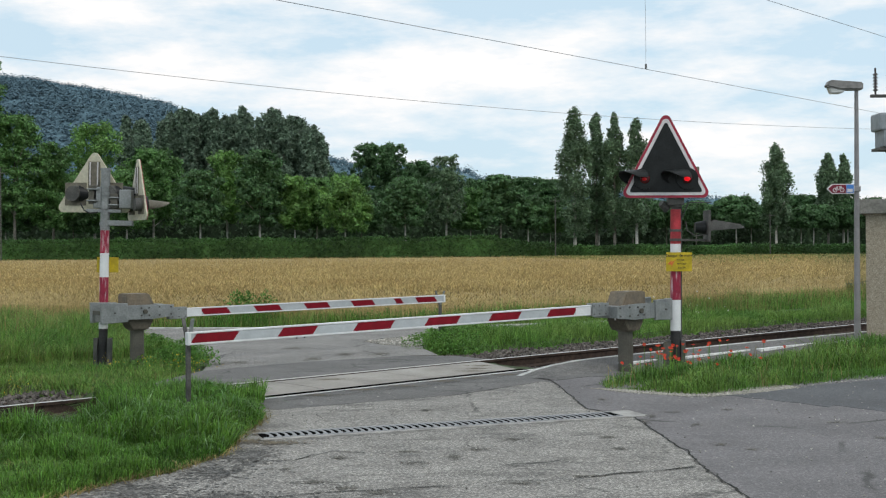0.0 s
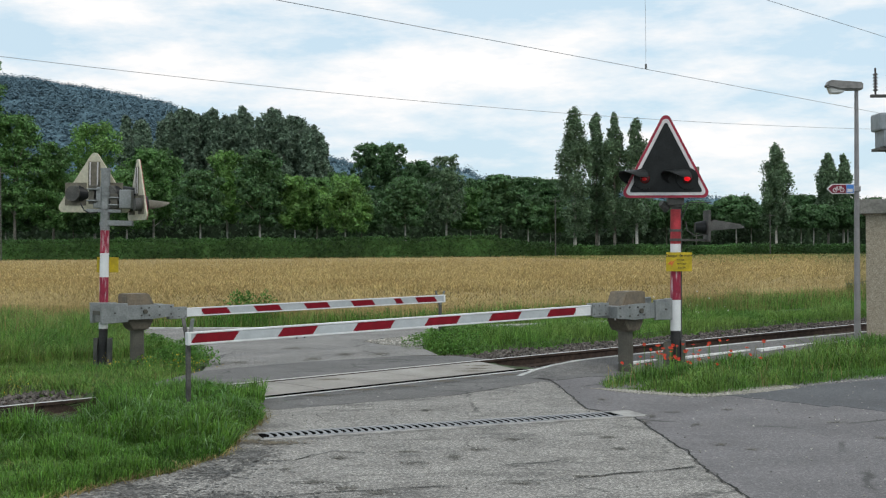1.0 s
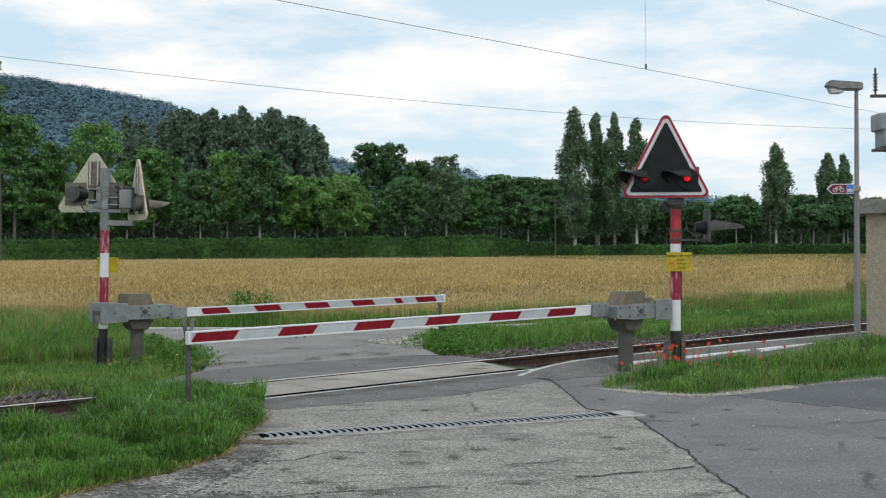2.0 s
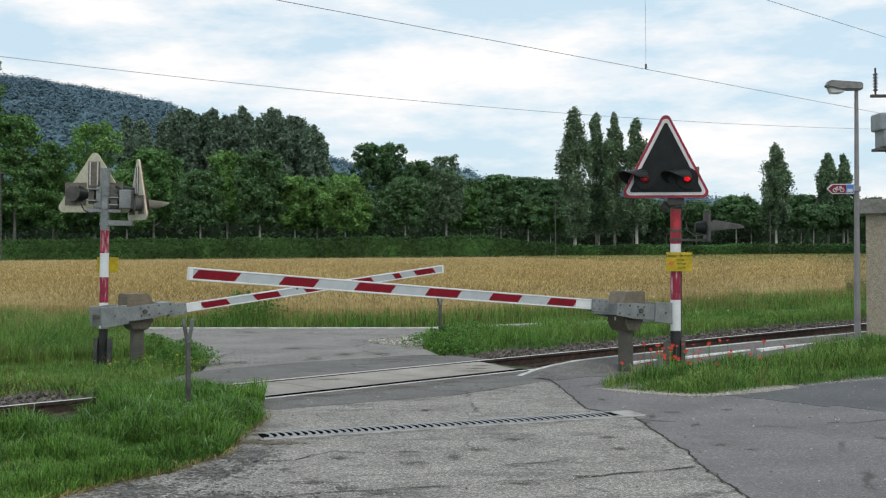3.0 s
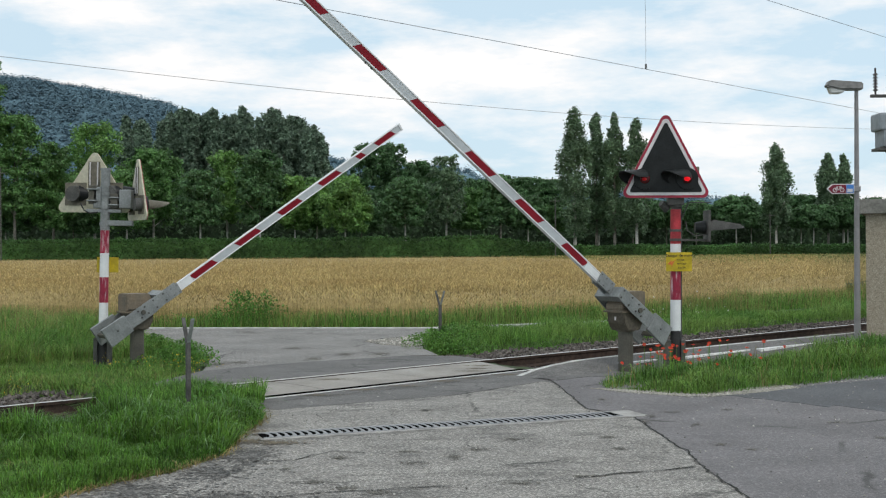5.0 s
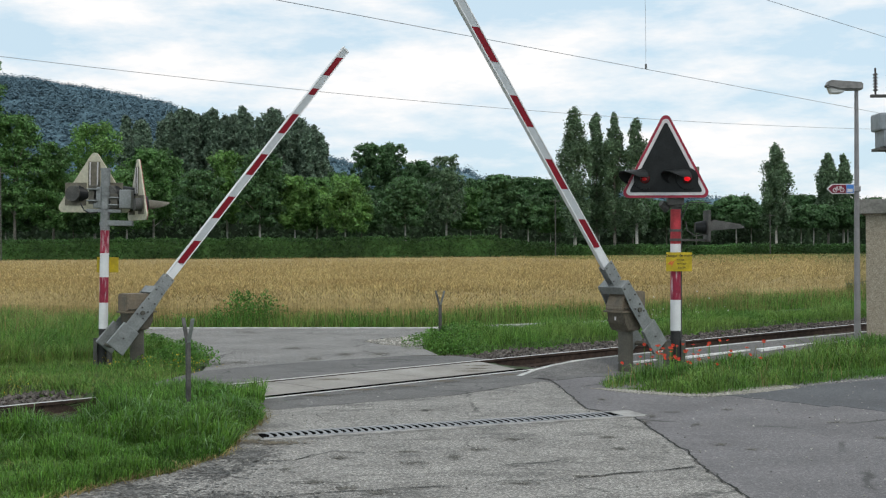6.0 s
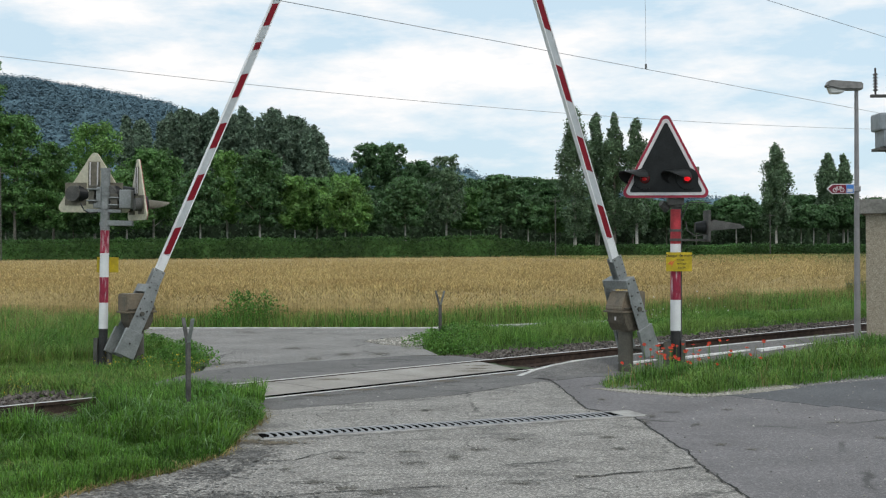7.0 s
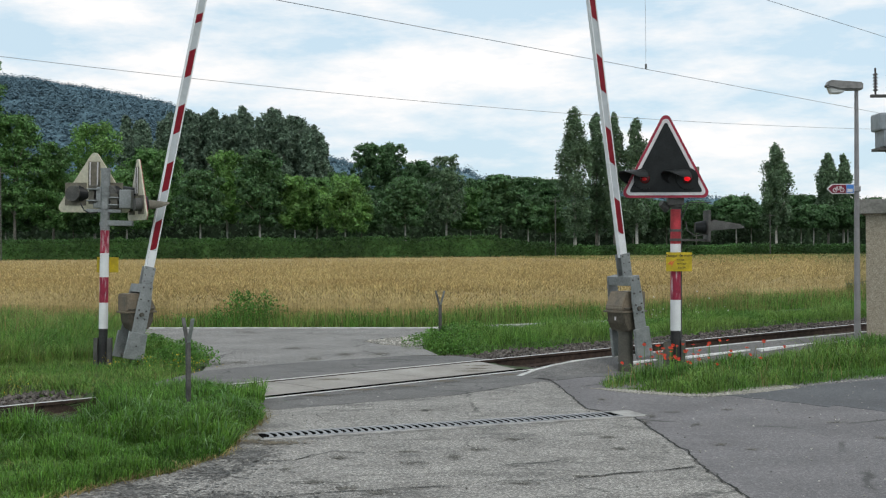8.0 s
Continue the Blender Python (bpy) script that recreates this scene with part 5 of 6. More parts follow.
    keep = [k for k in range(len(p)) if rng.random() < max(0.25, 1.25 - 0.35 * edge_gap(p[k][0], p[k][1], front))]
    blades("grass", [p[k] for k in keep], [h[k] for k in keep], [0.013] * len(keep), M_GRASS_FAR, "tall verge grass before the wheat", lean=0.4, seed=6)
    q = scatter(strip, 26000, rng)
    h = [(0.30 + 0.22 * noise.noise((x * 0.5, y * 0.9, 15))) * min(1.5, 0.4 + 0.75 * edge_gap(x, y, front)) for x, y, z in q]
    blades("yellow_grass", q, h, [0.011] * len(q), M_GRASS_YELLOW, "yellowing grass running into the wheat", lean=0.4, seed=27)
    q = scatter(strip, 5000, rng)
    blades("dry_grass", q, [0.58] * len(q), [0.010] * len(q), M_GRASS_DRY, "pale flowering grass stems before the wheat", lean=0.3, seed=16)
    # wedge between the lane and the track
    wedge = [(-0.3, 19.7), (-0.4, 22.7), (0.2, 24.0), (4.1, 26.2), (12.0, 33.1), (26.0, 46), t(32, 1.7), t(3.4, 1.6), t(3.0, 1.4)]
    p = scatter(wedge, 60000, rng)
    h = [(0.14 + 0.24 * max(0, noise.noise((x * 0.6, y * 0.6, 9)) + 0.4 * noise.noise((x * 2.5, y * 2.5, 9)) + 0.3)) * min(1.0, 0.4 + edge_gap(x, y, wedge) / 0.6) for x, y, z in p]
    blades("grass", p, h, [0.010] * len(p), M_GRASS_FAR, "green grass between lane and track", lean=0.7, seed=7)
    # verge with the poppies
    verge = [*VERGE_FRONT, t(24, -3.3), t(3.1, -3.2), (1.95, 14.1)]
    p = scatter(verge, 42000, rng, keep=lambda x, y: x < 0.41 * y + 0.6)
    h = [(0.15 + 0.22 * max(0, noise.noise((x * 0.9, y * 0.9, 1)) + 0.5 * noise.noise((x * 3, y * 3, 1)) + 0.3)) * min(1.0, 0.35 + edge_gap(x, y, verge[:9] + [verge[0]]) / 0.45) for x, y, z in p]
    blades("grass", p, h, [0.008] * len(p), M_GRASS_VERGE, "bright green verge grass by the platform", lean=0.65, seed=8, arch=True)
    q = scatter(verge, 350, rng, keep=lambda x, y: x < 0.41 * y + 0.6)
    blades("dry_grass", q, [0.34] * len(q), [0.007] * len(q), M_GRASS_DRY, "pale seed stems in the verge", lean=0.5, seed=18)


def build_weeds():
    rng = np.random.default_rng(21)
    def clump(name, places, spread, height, size, n, mat, label):
        c = []
        for x, y in places:
            for k in range(n):
                r = min(1.5 * spread, abs(rng.normal(0, spread)))
                t = rng.uniform(0, 6.283)
                c.append((x + r * math.cos(t), y + r * math.sin(t) * 0.8, level(x, y) + height * rng.random() ** 0.7 * max(0.25, 1 - 0.3 * r / spread)))
        v, f = leaf_quads(c, [size] * len(c), rng)
        soup(name, v, f, mat, label, "weeds")
    clump("weeds", [(-3.95, 17.6), (-4.2, 18.3), (-4.7, 18.8), (-4.1, 16.6), (-3.8, 16.9), (-5.0, 19.5)], 0.30, 0.38, 0.036, 1100, M_WEED, "leafy green weeds round the barrier post")
    clump("weeds", [(0.1, 19.6), (0.4, 19.9), (0.0, 20.5), (0.7, 19.6), (1.2, 20.0), (0.2, 21.5), (0.6, 22.2), (1.9, 20.9), (-0.2, 19.9)], 0.36, 0.40, 0.042, 1000, M_WEED, "leafy green weeds beside the lane")
    spots = [(-6.6 - 5.5 * rng.random(), 17.0 + 7.5 * rng.random()) for k in range(34)]
    clump("weeds", [(x, y) for x, y in spots if x > -0.4 * y - 0.5], 0.34, 0.46, 0.045, 170, M_WEED, "leafy weeds mixed into the rough grass")
    spots = [on_track(4.0 + 13 * rng.random() ** 1.3, 1.9 + 1.6 * rng.random()) for k in range(34)]
    clump("weeds", spots, 0.3, 0.26, 0.038, 150, M_WEED, "low weeds along the ballast")
    spots = [(-7 + 11.0 * rng.random(), 25.9 + 0.9 * rng.random()) for k in range(26)]
    clump("weeds", [(x, y + max(0.0, 0.55 * (x + 0.3))) for x, y in spots], 0.3, 0.42, 0.05, 110, M_WEED, "leafy weeds at the foot of the wheat")
    spots = [on_track(3.6 + 8 * rng.random(), -4.1 - 0.9 * rng.random()) for k in range(16)]
    clump("weeds", spots, 0.2, 0.22, 0.03, 110, M_WEED, "low clover in the verge")
    clump("weeds", [(-4.6, 26.6), (-4.2, 26.7), (-4.9, 26.8)], 0.34, 0.9, 0.065, 600, M_WEED, "bushy green weed before the wheat")
    clump("weeds", [(-2.55, 12.2), (-2.9, 11.9), (-3.3, 12.2), (-2.3, 11.6)], 0.3, 0.36, 0.045, 260, M_WEED, "broad-leaved weeds in the tall grass")
    clump("yellow_flowers", [(-3.9, 16.4), (-4.2, 16.2), (-5.6, 14.6), (-5.75, 14.4), (-3.6, 16.6), (-4.9, 16.4)], 0.24, 0.32, 0.022, 40, M_FLOWER, "small yellow wild flowers in the grass")
    clump("white_flowers", [(4.9, 26.6), (6.0, 26.8), (-11.0, 25.0)], 0.5, 0.8, 0.04, 18, M_FLOWER_W, "small white wild flowers in the verge")
    # poppies: round red heads of five petals on thin stems
    verts, faces = [], []
    st, sf = [], []
    spots = [(rng.normal(0, 0.34), rng.normal(0, 0.2)) for k in range(44)] + [(rng.uniform(0.2, 2.2), rng.uniform(0.0, 1.2)) for k in range(14)]
    for dx, dy in spots:
        x, y = 3.14 + 0.8 * dx, 15.0 + dy
        h = rng.uniform(0.14, 0.42)
        o = len(st)
        st += [(x - 0.003, y, -0.05), (x + 0.003, y, -0.05), (x + 0.003, y, h), (x - 0.003, y, h)]
        sf.append((o, o + 1, o + 2, o + 3))
        r0 = rng.uniform(0.017, 0.028)
        tilt = Euler((rng.uniform(0.2, 1.1), rng.uniform(-0.5, 0.5), 0)).to_matrix()
        for k in range(5):
            a = k * 1.2566
            q = [Vector((0, 0, 0)), Vector((r0 * math.cos(a - 0.55), r0 * math.sin(a - 0.55), r0 * 0.35)), Vector((1.15 * r0 * math.cos(a), 1.15 * r0 * math.sin(a), r0 * 0.55)), Vector((r0 * math.cos(a + 0.55), r0 * math.sin(a + 0.55), r0 * 0.35))]
            o = len(verts)
            verts += [tuple(Vector((x, y, h)) + tilt @ p) for p in q]
            faces.append((o, o + 1, o + 2, o + 3))
    soup("poppies", verts, faces, M_POPPY, "red poppies flowering at the mast foot", "poppies")
    soup("poppy_stems", st, sf, M_WEED, "thin green poppy stems", "poppy stems")


FIELD_FRONT = [(-150, 62), (-24, 32.2), (-12.4, 29.6), (-6.4, 26.9), (-0.3, 26.3), (3.7, 28.8), (11.4, 36.2), (25, 49.5), (120, 140)]


def build_pebbles():
    rng = np.random.default_rng(41)
    base = np.array([(1, 0, 0), (0, 1, 0), (-1, 0, 0), (0, -1, 0), (0, 0, 0.7), (0, 0, -0.5)], float)
    tri = [(0, 1, 4), (1, 2, 4), (2, 3, 4), (3, 0, 4), (1, 0, 5), (2, 1, 5), (3, 2, 5), (0, 3, 5)]
    verts, faces = [], []
    for k in range(1500):
        if k < 700:
            x, y = rng.uniform(-1.6, 7.0), rng.uniform(6.8, 14.0)
            if y > 12.6 + 0.55 * (x - 2.5) and x > 1.9:
                continue
        else:
            f = rng.random() * (len(VERGE_FRONT) - 3)
            i = int(f)
            x = VERGE_FRONT[i][0] + (VERGE_FRONT[i + 1][0] - VERGE_FRONT[i][0]) * (f - i) + rng.normal(0, 0.05)
            y = VERGE_FRONT[i][1] + (VERGE_FRONT[i + 1][1] - VERGE_FRONT[i][1]) * (f - i) - abs(rng.normal(0, 0.12))
        s = rng.uniform(0.005, 0.014)
        q = np.array(Euler((0, 0, rng.uniform(0, 6))).to_matrix())
        o = len(verts)
        verts += [(x + v[0], y + v[1], 0.008 + v[2]) for v in base * s * rng.uniform(0.6, 1.2, (6, 1)) @ q]
        faces += [(o + a, o + b, o + c) for a, b, c in tri]
    patch = [(-1.5, 21.3), (-0.9, 22.3), (-0.5, 22.6), (-0.38, 21.0), (-0.4, 20.0), (-1.1, 20.5)]
    for x, y, z in scatter(patch, 380, rng):
        s = rng.uniform(0.012, 0.035)
        o = len(verts)
        verts += [(x + v[0], y + v[1], 0.01 + v[2]) for v in base * s * rng.uniform(0.6, 1.2, (6, 1))]
        faces += [(o + a, o + b, o + c) for a, b, c in tri]
    soup("pebbles", verts, faces, M_PEBBLES, "loose pale grit scattered on the asphalt", "grit")


def build_wheat():
    def front(x):
        for (x0, y0), (x1, y1) in zip(FIELD_FRONT, FIELD_FRONT[1:]):
            if x0 <= x <= x1:
                return y0 + (y1 - y0) * (x - x0) / (x1 - x0)
        return 200
    rng = np.random.default_rng(31)
    # closed surface of the crop, uneven, with the ears standing out of it
    ys = [0, 0.3, 0.7, 1.2] + [1.2 + 0.5 * k for k in range(1, 60)] + [31.2 * 1.03 ** k for k in range(1, 60)]
    ys = [y for y in ys if y < 150] + [150]
    verts, faces = [], []
    cols = 220
    for j, dy in enumerate(ys):
        for i in range(cols + 1):
            f = -1 + 2 * i / cols
            x = f * (14 + 0.46 * dy)
            yy = min(171.0, front(x) + 0.5 + dy)
            top = 0.63 + 0.07 * noise.noise((x * 1.3, yy * 1.3, 2)) + 0.05 * noise.noise((x * 0.2, yy * 0.2, 8))
            verts.append((x, yy, rise(yy) + top * min(1.0, (0.0, 0.55, 0.85, 1.0)[min(j, 3)])))
    for j in range(len(ys) - 1):
        for i in range(cols):
            a = j * (cols + 1) + i
            faces.append((a, a + 1, a + cols + 2, a + cols + 1))
    soup("wheat_field", verts, faces, M_WHEAT_BASE, "wide field of ripe golden wheat", "wheat field")
    n = 170000
    u = rng.random(n)
    y = 1 / (1 / 26.3 + u * (1 / 170 - 1 / 26.3))
    x = rng.uniform(-1, 1, n) * (0.41 * y + 1.5)
    ok = np.array([b > front(a) for a, b in zip(x, y)])
    x, y = x[ok], y[ok]
    n = len(x)
    z0 = np.array([rise(b) for b in y])
    fr = np.array([b - front(a) for a, b in zip(x, y)])
    h = rng.uniform(0.60, 0.84, n) - np.where(fr < 1.6, 0.34 * rng.random(n) * (1 - fr / 1.6), 0.0)
    big = np.clip(y / 34, 1, 2.4)
    w = 0.0095 * big
    t = rng.uniform(0, 6.283, n)
    dx, dy = np.cos(t) * 0.06, np.sin(t) * 0.06
    f = rng.uniform(-0.6, 0.6, n)
    sx, sy = np.cos(f) * w, np.sin(f) * w
    low = np.where(y < 34, 0.05, 0.5)
    V = np.stack([
        np.stack([x - sx * 0.3, y - sy * 0.3, z0 + low], 1), np.stack([x + sx * 0.3, y + sy * 0.3, z0 + low], 1), np.stack([x, y, z0 + h], 1),
        np.stack([x - sx, y - sy, z0 + h + 0.03], 1), np.stack([x + dx, y + dy, z0 + h + 0.1], 1), np.stack([x + sx, y + sy, z0 + h + 0.03], 1)], 1).reshape(-1, 3)
    o = (np.arange(n) * 6).tolist()
    F = [(a, a + 1, a + 2) for a in o] + [(a + 2, a + 5, a + 4, a + 3) for a in o]
    soup("wheat_ears", V.tolist(), F, M_WHEAT, "bearded ripe wheat ears above the crop", "wheat")


# ---------------------------------------------------------------- trees, hedge, hills
def far_place(x, y, d):
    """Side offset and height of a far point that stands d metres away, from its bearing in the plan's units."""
    return (x - 784) / 2000 * d, 1.656 + (448 - 0.007 * (x - 784) - y) / 2000 * d


def crown_points(kind, rng, n, slim):
    """Leaf places of a crown one metre high and wide, and the way each leaf faces. slim: width over height."""
    lobes = []
    count = {"poplar": 130, "aspen": 110, "round": 190, "loose": 150}[kind]
    for k in range(count):
        a, z = rng.uniform(0, 6.283), rng.uniform(0.03, 0.95)
        if kind == "poplar":
            z = 0.97 * rng.random() ** 0.8
            prof = 0.5 * min(1.0, (1 - z) * 2.3) ** 0.7 * min(1.0, 0.5 + 2.5 * z)
            d, r = prof * rng.uniform(0.3, 0.95), rng.uniform(0.09, 0.15) * (0.55 + 0.45 * min(1, (1 - z) * 3))
        elif kind == "aspen":
            z = 0.95 * rng.random() ** 0.7
            prof = 0.46 if z < 0.5 else 0.46 * max(0.04, 1 - ((z - 0.5) / 0.5) ** 1.6)
            d, r = prof * rng.uniform(0.3, 0.95), rng.uniform(0.07, 0.14)
        else:
            prof = 0.5 * math.sqrt(max(0.04, 1 - abs((z - 0.42) / 0.58) ** 2.4))
            d, r = prof * rng.uniform(0.3, 0.97), rng.uniform(0.045, 0.105)
            if kind == "loose":
                d, r = prof * rng.uniform(0.2, 1.0), rng.uniform(0.04, 0.10)
        lobes.append((d * math.cos(a), d * math.sin(a), z, r))
    up = {"poplar": 1.9, "aspen": 1.3, "round": 0.75, "loose": 0.95}[kind]
    lobes += [(0, 0, 0.93, 0.07), (0, 0, 0.72, 0.16), (0, 0, 0.52, 0.22), (0, 0, 0.28, 0.24)]
    L = np.array(lobes)
    w = L[:, 3] ** 2
    pick = rng.choice(len(L), n, p=w / w.sum())
    v = rng.normal(size=(n, 3))
    v /= np.linalg.norm(v, axis=1)[:, None]
    v[:, 2] = np.where((v[:, 2] < -0.25) & (rng.random(n) < 0.45), -v[:, 2], v[:, 2])
    q = L[pick, 3] * (0.25 + 0.95 * rng.random(n) ** 0.7)
    q = np.where(rng.random(n) < 0.3, q * (1 + 0.28 * np.abs(rng.normal(size=n))), q)
    pts = np.stack([L[pick, 0] + v[:, 0] * q, L[pick, 1] + v[:, 1] * q, L[pick, 2] + v[:, 2] * q * slim * up], 1)
    top = 1.0 / max(1.0, float(np.percentile(pts[:, 2], 99.8)))
    pts[:, 2] = np.maximum(pts[:, 2] * top, -0.04)
    v[:, 2] += 0.3
    return pts, v


def make_tree(kind, mat, bark, trunk, height, width, rng, n, leaf, label, name="tree"):
    """A tree at the origin: a tapered trunk with limbs, and a crown from trunk height to the top."""
    t = thing(name, Matrix(), label, "tree", "field-side trees")
    bm = bmesh.new()
    r = 0.010 * height + 0.06
    tube(bm, (0, 0, -0.6), (0.1, 0, trunk + 0.65 * (height - trunk)), r, r * 0.25, 9)
    part("trunk", bm, bark, t, "slender tapered trunk")
    for k in range(6):
        a = rng.uniform(0, 6.283)
        z0 = trunk + (height - trunk) * (0.02 + 0.08 * k)
        q = width * 0.33
        part("limb", tubed((0, 0, z0), (q * math.cos(a), q * math.sin(a), z0 + 0.22 * (height - trunk)), r * 0.4, r * 0.08, 6), bark, t)
    c, facing = crown_points(kind, rng, n, width / (height - trunk))
    c[:, :2] *= width
    c[:, 2] = trunk + c[:, 2] * (height - trunk) * 0.98
    v, f = leaf_quads(c, [leaf] * n, rng, facing)
    me = bpy.data.meshes.new("crown")
    me.from_pydata(v, [], f)
    me.materials.append(mat)
    cr = new("crown", me)
    cr.parent = t
    cr["label"] = "leafy crown"
    return t


def build_trees():
    rng = np.random.default_rng(51)
    D = 182
    # bearing of the stem, level of the top, half width, kind, tone, distance, foot of the crown
    west = [
        (26, 192, 58, "round", "mid", D, 399), (168, 210, 60, "loose", "light", D + 14, 414), (95, 248, 45, "round", "mid", D + 6, 414),
        (-37, 66, 52, "round", "mid", D - 4, 394), (272, 258, 62, "round", "mid", D + 16, 414), (225, 300, 46, "round", "mid", D + 4, 414),
        (355, 298, 46, "round", "dark", D, 409), (402, 264, 44, "loose", "light", D + 10, 404), (460, 259, 44, "round", "dark", D, 409),
        (522, 310, 42, "loose", "light", D + 4, 414), (562, 312, 36, "round", "mid", D + 8, 414), (612, 310, 46, "loose", "light", D - 2, 419),
    ]
    middle = [
        (652, 247, 36, "loose", "dark", D + 40, 404), (692, 248, 40, "loose", "dark", D + 42, 404), (718, 314, 42, "round", "dark", D, 409),
        (790, 270, 38, "loose", "birch", D + 6, 404), (744, 282, 40, "round", "dark", D + 34, 404), (833, 330, 40, "round", "mid", D + 16, 414),
        (887, 305, 36, "round", "dark", D, 409), (935, 345, 34, "round", "dark", D + 2, 414), (930, 311, 44, "round", "dark", D + 44, 414),
        (975, 315, 44, "round", "dark", D + 44, 414), (975, 365, 32, "round", "mid", D + 8, 419), (1018, 182, 31, "poplar", "poplar", D + 2, 420),
    ]
    east = [
        (1056, 194, 22, "poplar", "poplar", D + 8, 420), (1088, 196, 24, "poplar", "poplar", D + 4, 420), (1127, 205, 25, "poplar", "poplar", D + 2, 420),
        (1060, 350, 50, "round", "dark", D + 20, 410), (1120, 350, 50, "round", "dark", D + 22, 410), (1180, 355, 44, "round", "dark", D + 20, 410),
        (1232, 356, 42, "round", "dark", D + 12, 410), (1303, 347, 42, "round", "dark", D + 6, 410), (1374, 254, 28, "poplar", "poplar", D + 6, 415),
        (1330, 362, 40, "round", "dark", D + 24, 410), (1418, 345, 44, "round", "dark", D + 18, 410), (1466, 268, 22, "poplar", "poplar", D + 10, 415),
    ]
    end = [
        (1493, 272, 18, "poplar", "poplar", D + 10, 415), (1440, 362, 44, "round", "dark", D + 6, 410), (1500, 352, 48, "round", "dark", D + 10, 410),
        (1560, 350, 50, "round", "dark", D + 10, 410), (1620, 345, 55, "round", "dark", D + 10, 410), (640, 340, 44, "round", "dark", D + 20, 419),
        (782, 312, 44, "round", "dark", D + 40, 419), (845, 316, 40, "round", "dark", D + 40, 419), (10, 330, 55, "round", "dark", D + 10, 419),
        (130, 330, 55, "round", "dark", D + 12, 419), (600, 302, 34, "round", "dark", D + 36, 410),
    ]
    tones = {"mid": (M_LEAF, "green"), "light": (M_LEAF_LIGHT, "bright green"), "dark": (M_LEAF_DARK, "dark green"), "poplar": (M_LEAF_POPLAR, "grey-green"), "birch": (M_LEAF_POPLAR, "pale green")}
    for x, top, half, kind, tone, d, foot in west + middle + east + end:
        X, Z = far_place(x, top, d)
        zf = far_place(x, foot - 9, d)[1]
        base = rise(170) - 0.1
        mat, word = tones[tone]
        n = {"poplar": 15000, "round": 20000, "loose": 18000}[kind]
        if tone == "birch":
            n = 8000
        label = {"poplar": "tall slim grey-green poplar behind the hedge", "round": word + " round-crowned tree behind the hedge", "loose": word + " loose-crowned tree behind the hedge"}[kind]
        tr = make_tree(kind, mat, M_BIRCH if (rng.random() < 0.6 or tone == "birch") else M_BARK, zf - base, Z - base, half * 2 / 2000 * d, rng, n, {"poplar": 0.36, "round": 0.42, "loose": 0.40}[kind], label, "poplar" if kind == "poplar" else "tree")
        tr.matrix_basis = pose(X, d, base, 0, 0, float(rng.uniform(0, 360)))
    # stand of poplars farther back
    far = []
    for k in range(5):
        far.append(make_tree("aspen", M_LEAF_STAND, M_BARK, 4.0, 27.0, 4.6, rng, 10500, 0.46, "dark poplar in the stand behind the field trees", "poplar"))
    k = 0
    for row, d in ((0, 236), (1, 246)):
        for x in range(228 + 9 * row, 582, 20):
            top = 201 + 5 * math.sin(x * 0.13) + 5 * rng.normal() + (14 if x < 290 else 0) + (48 if x > 562 else (24 if x > 540 else (9 if x > 505 else 0)))
            X, Z = far_place(x, top, d)
            m = pose(X, d + 3 * rng.normal(), rise(170) - 0.1, 0, 0, float(rng.uniform(0, 360)))
            src = far[k % 5]
            sc = 1.05 * (Z - rise(170)) / 27.0
            if k < 5:
                ob = src
                ob.matrix_basis = m
            else:
                ob = copy_thing(src, m)
            ob.scale = (sc, sc, sc)
            k += 1


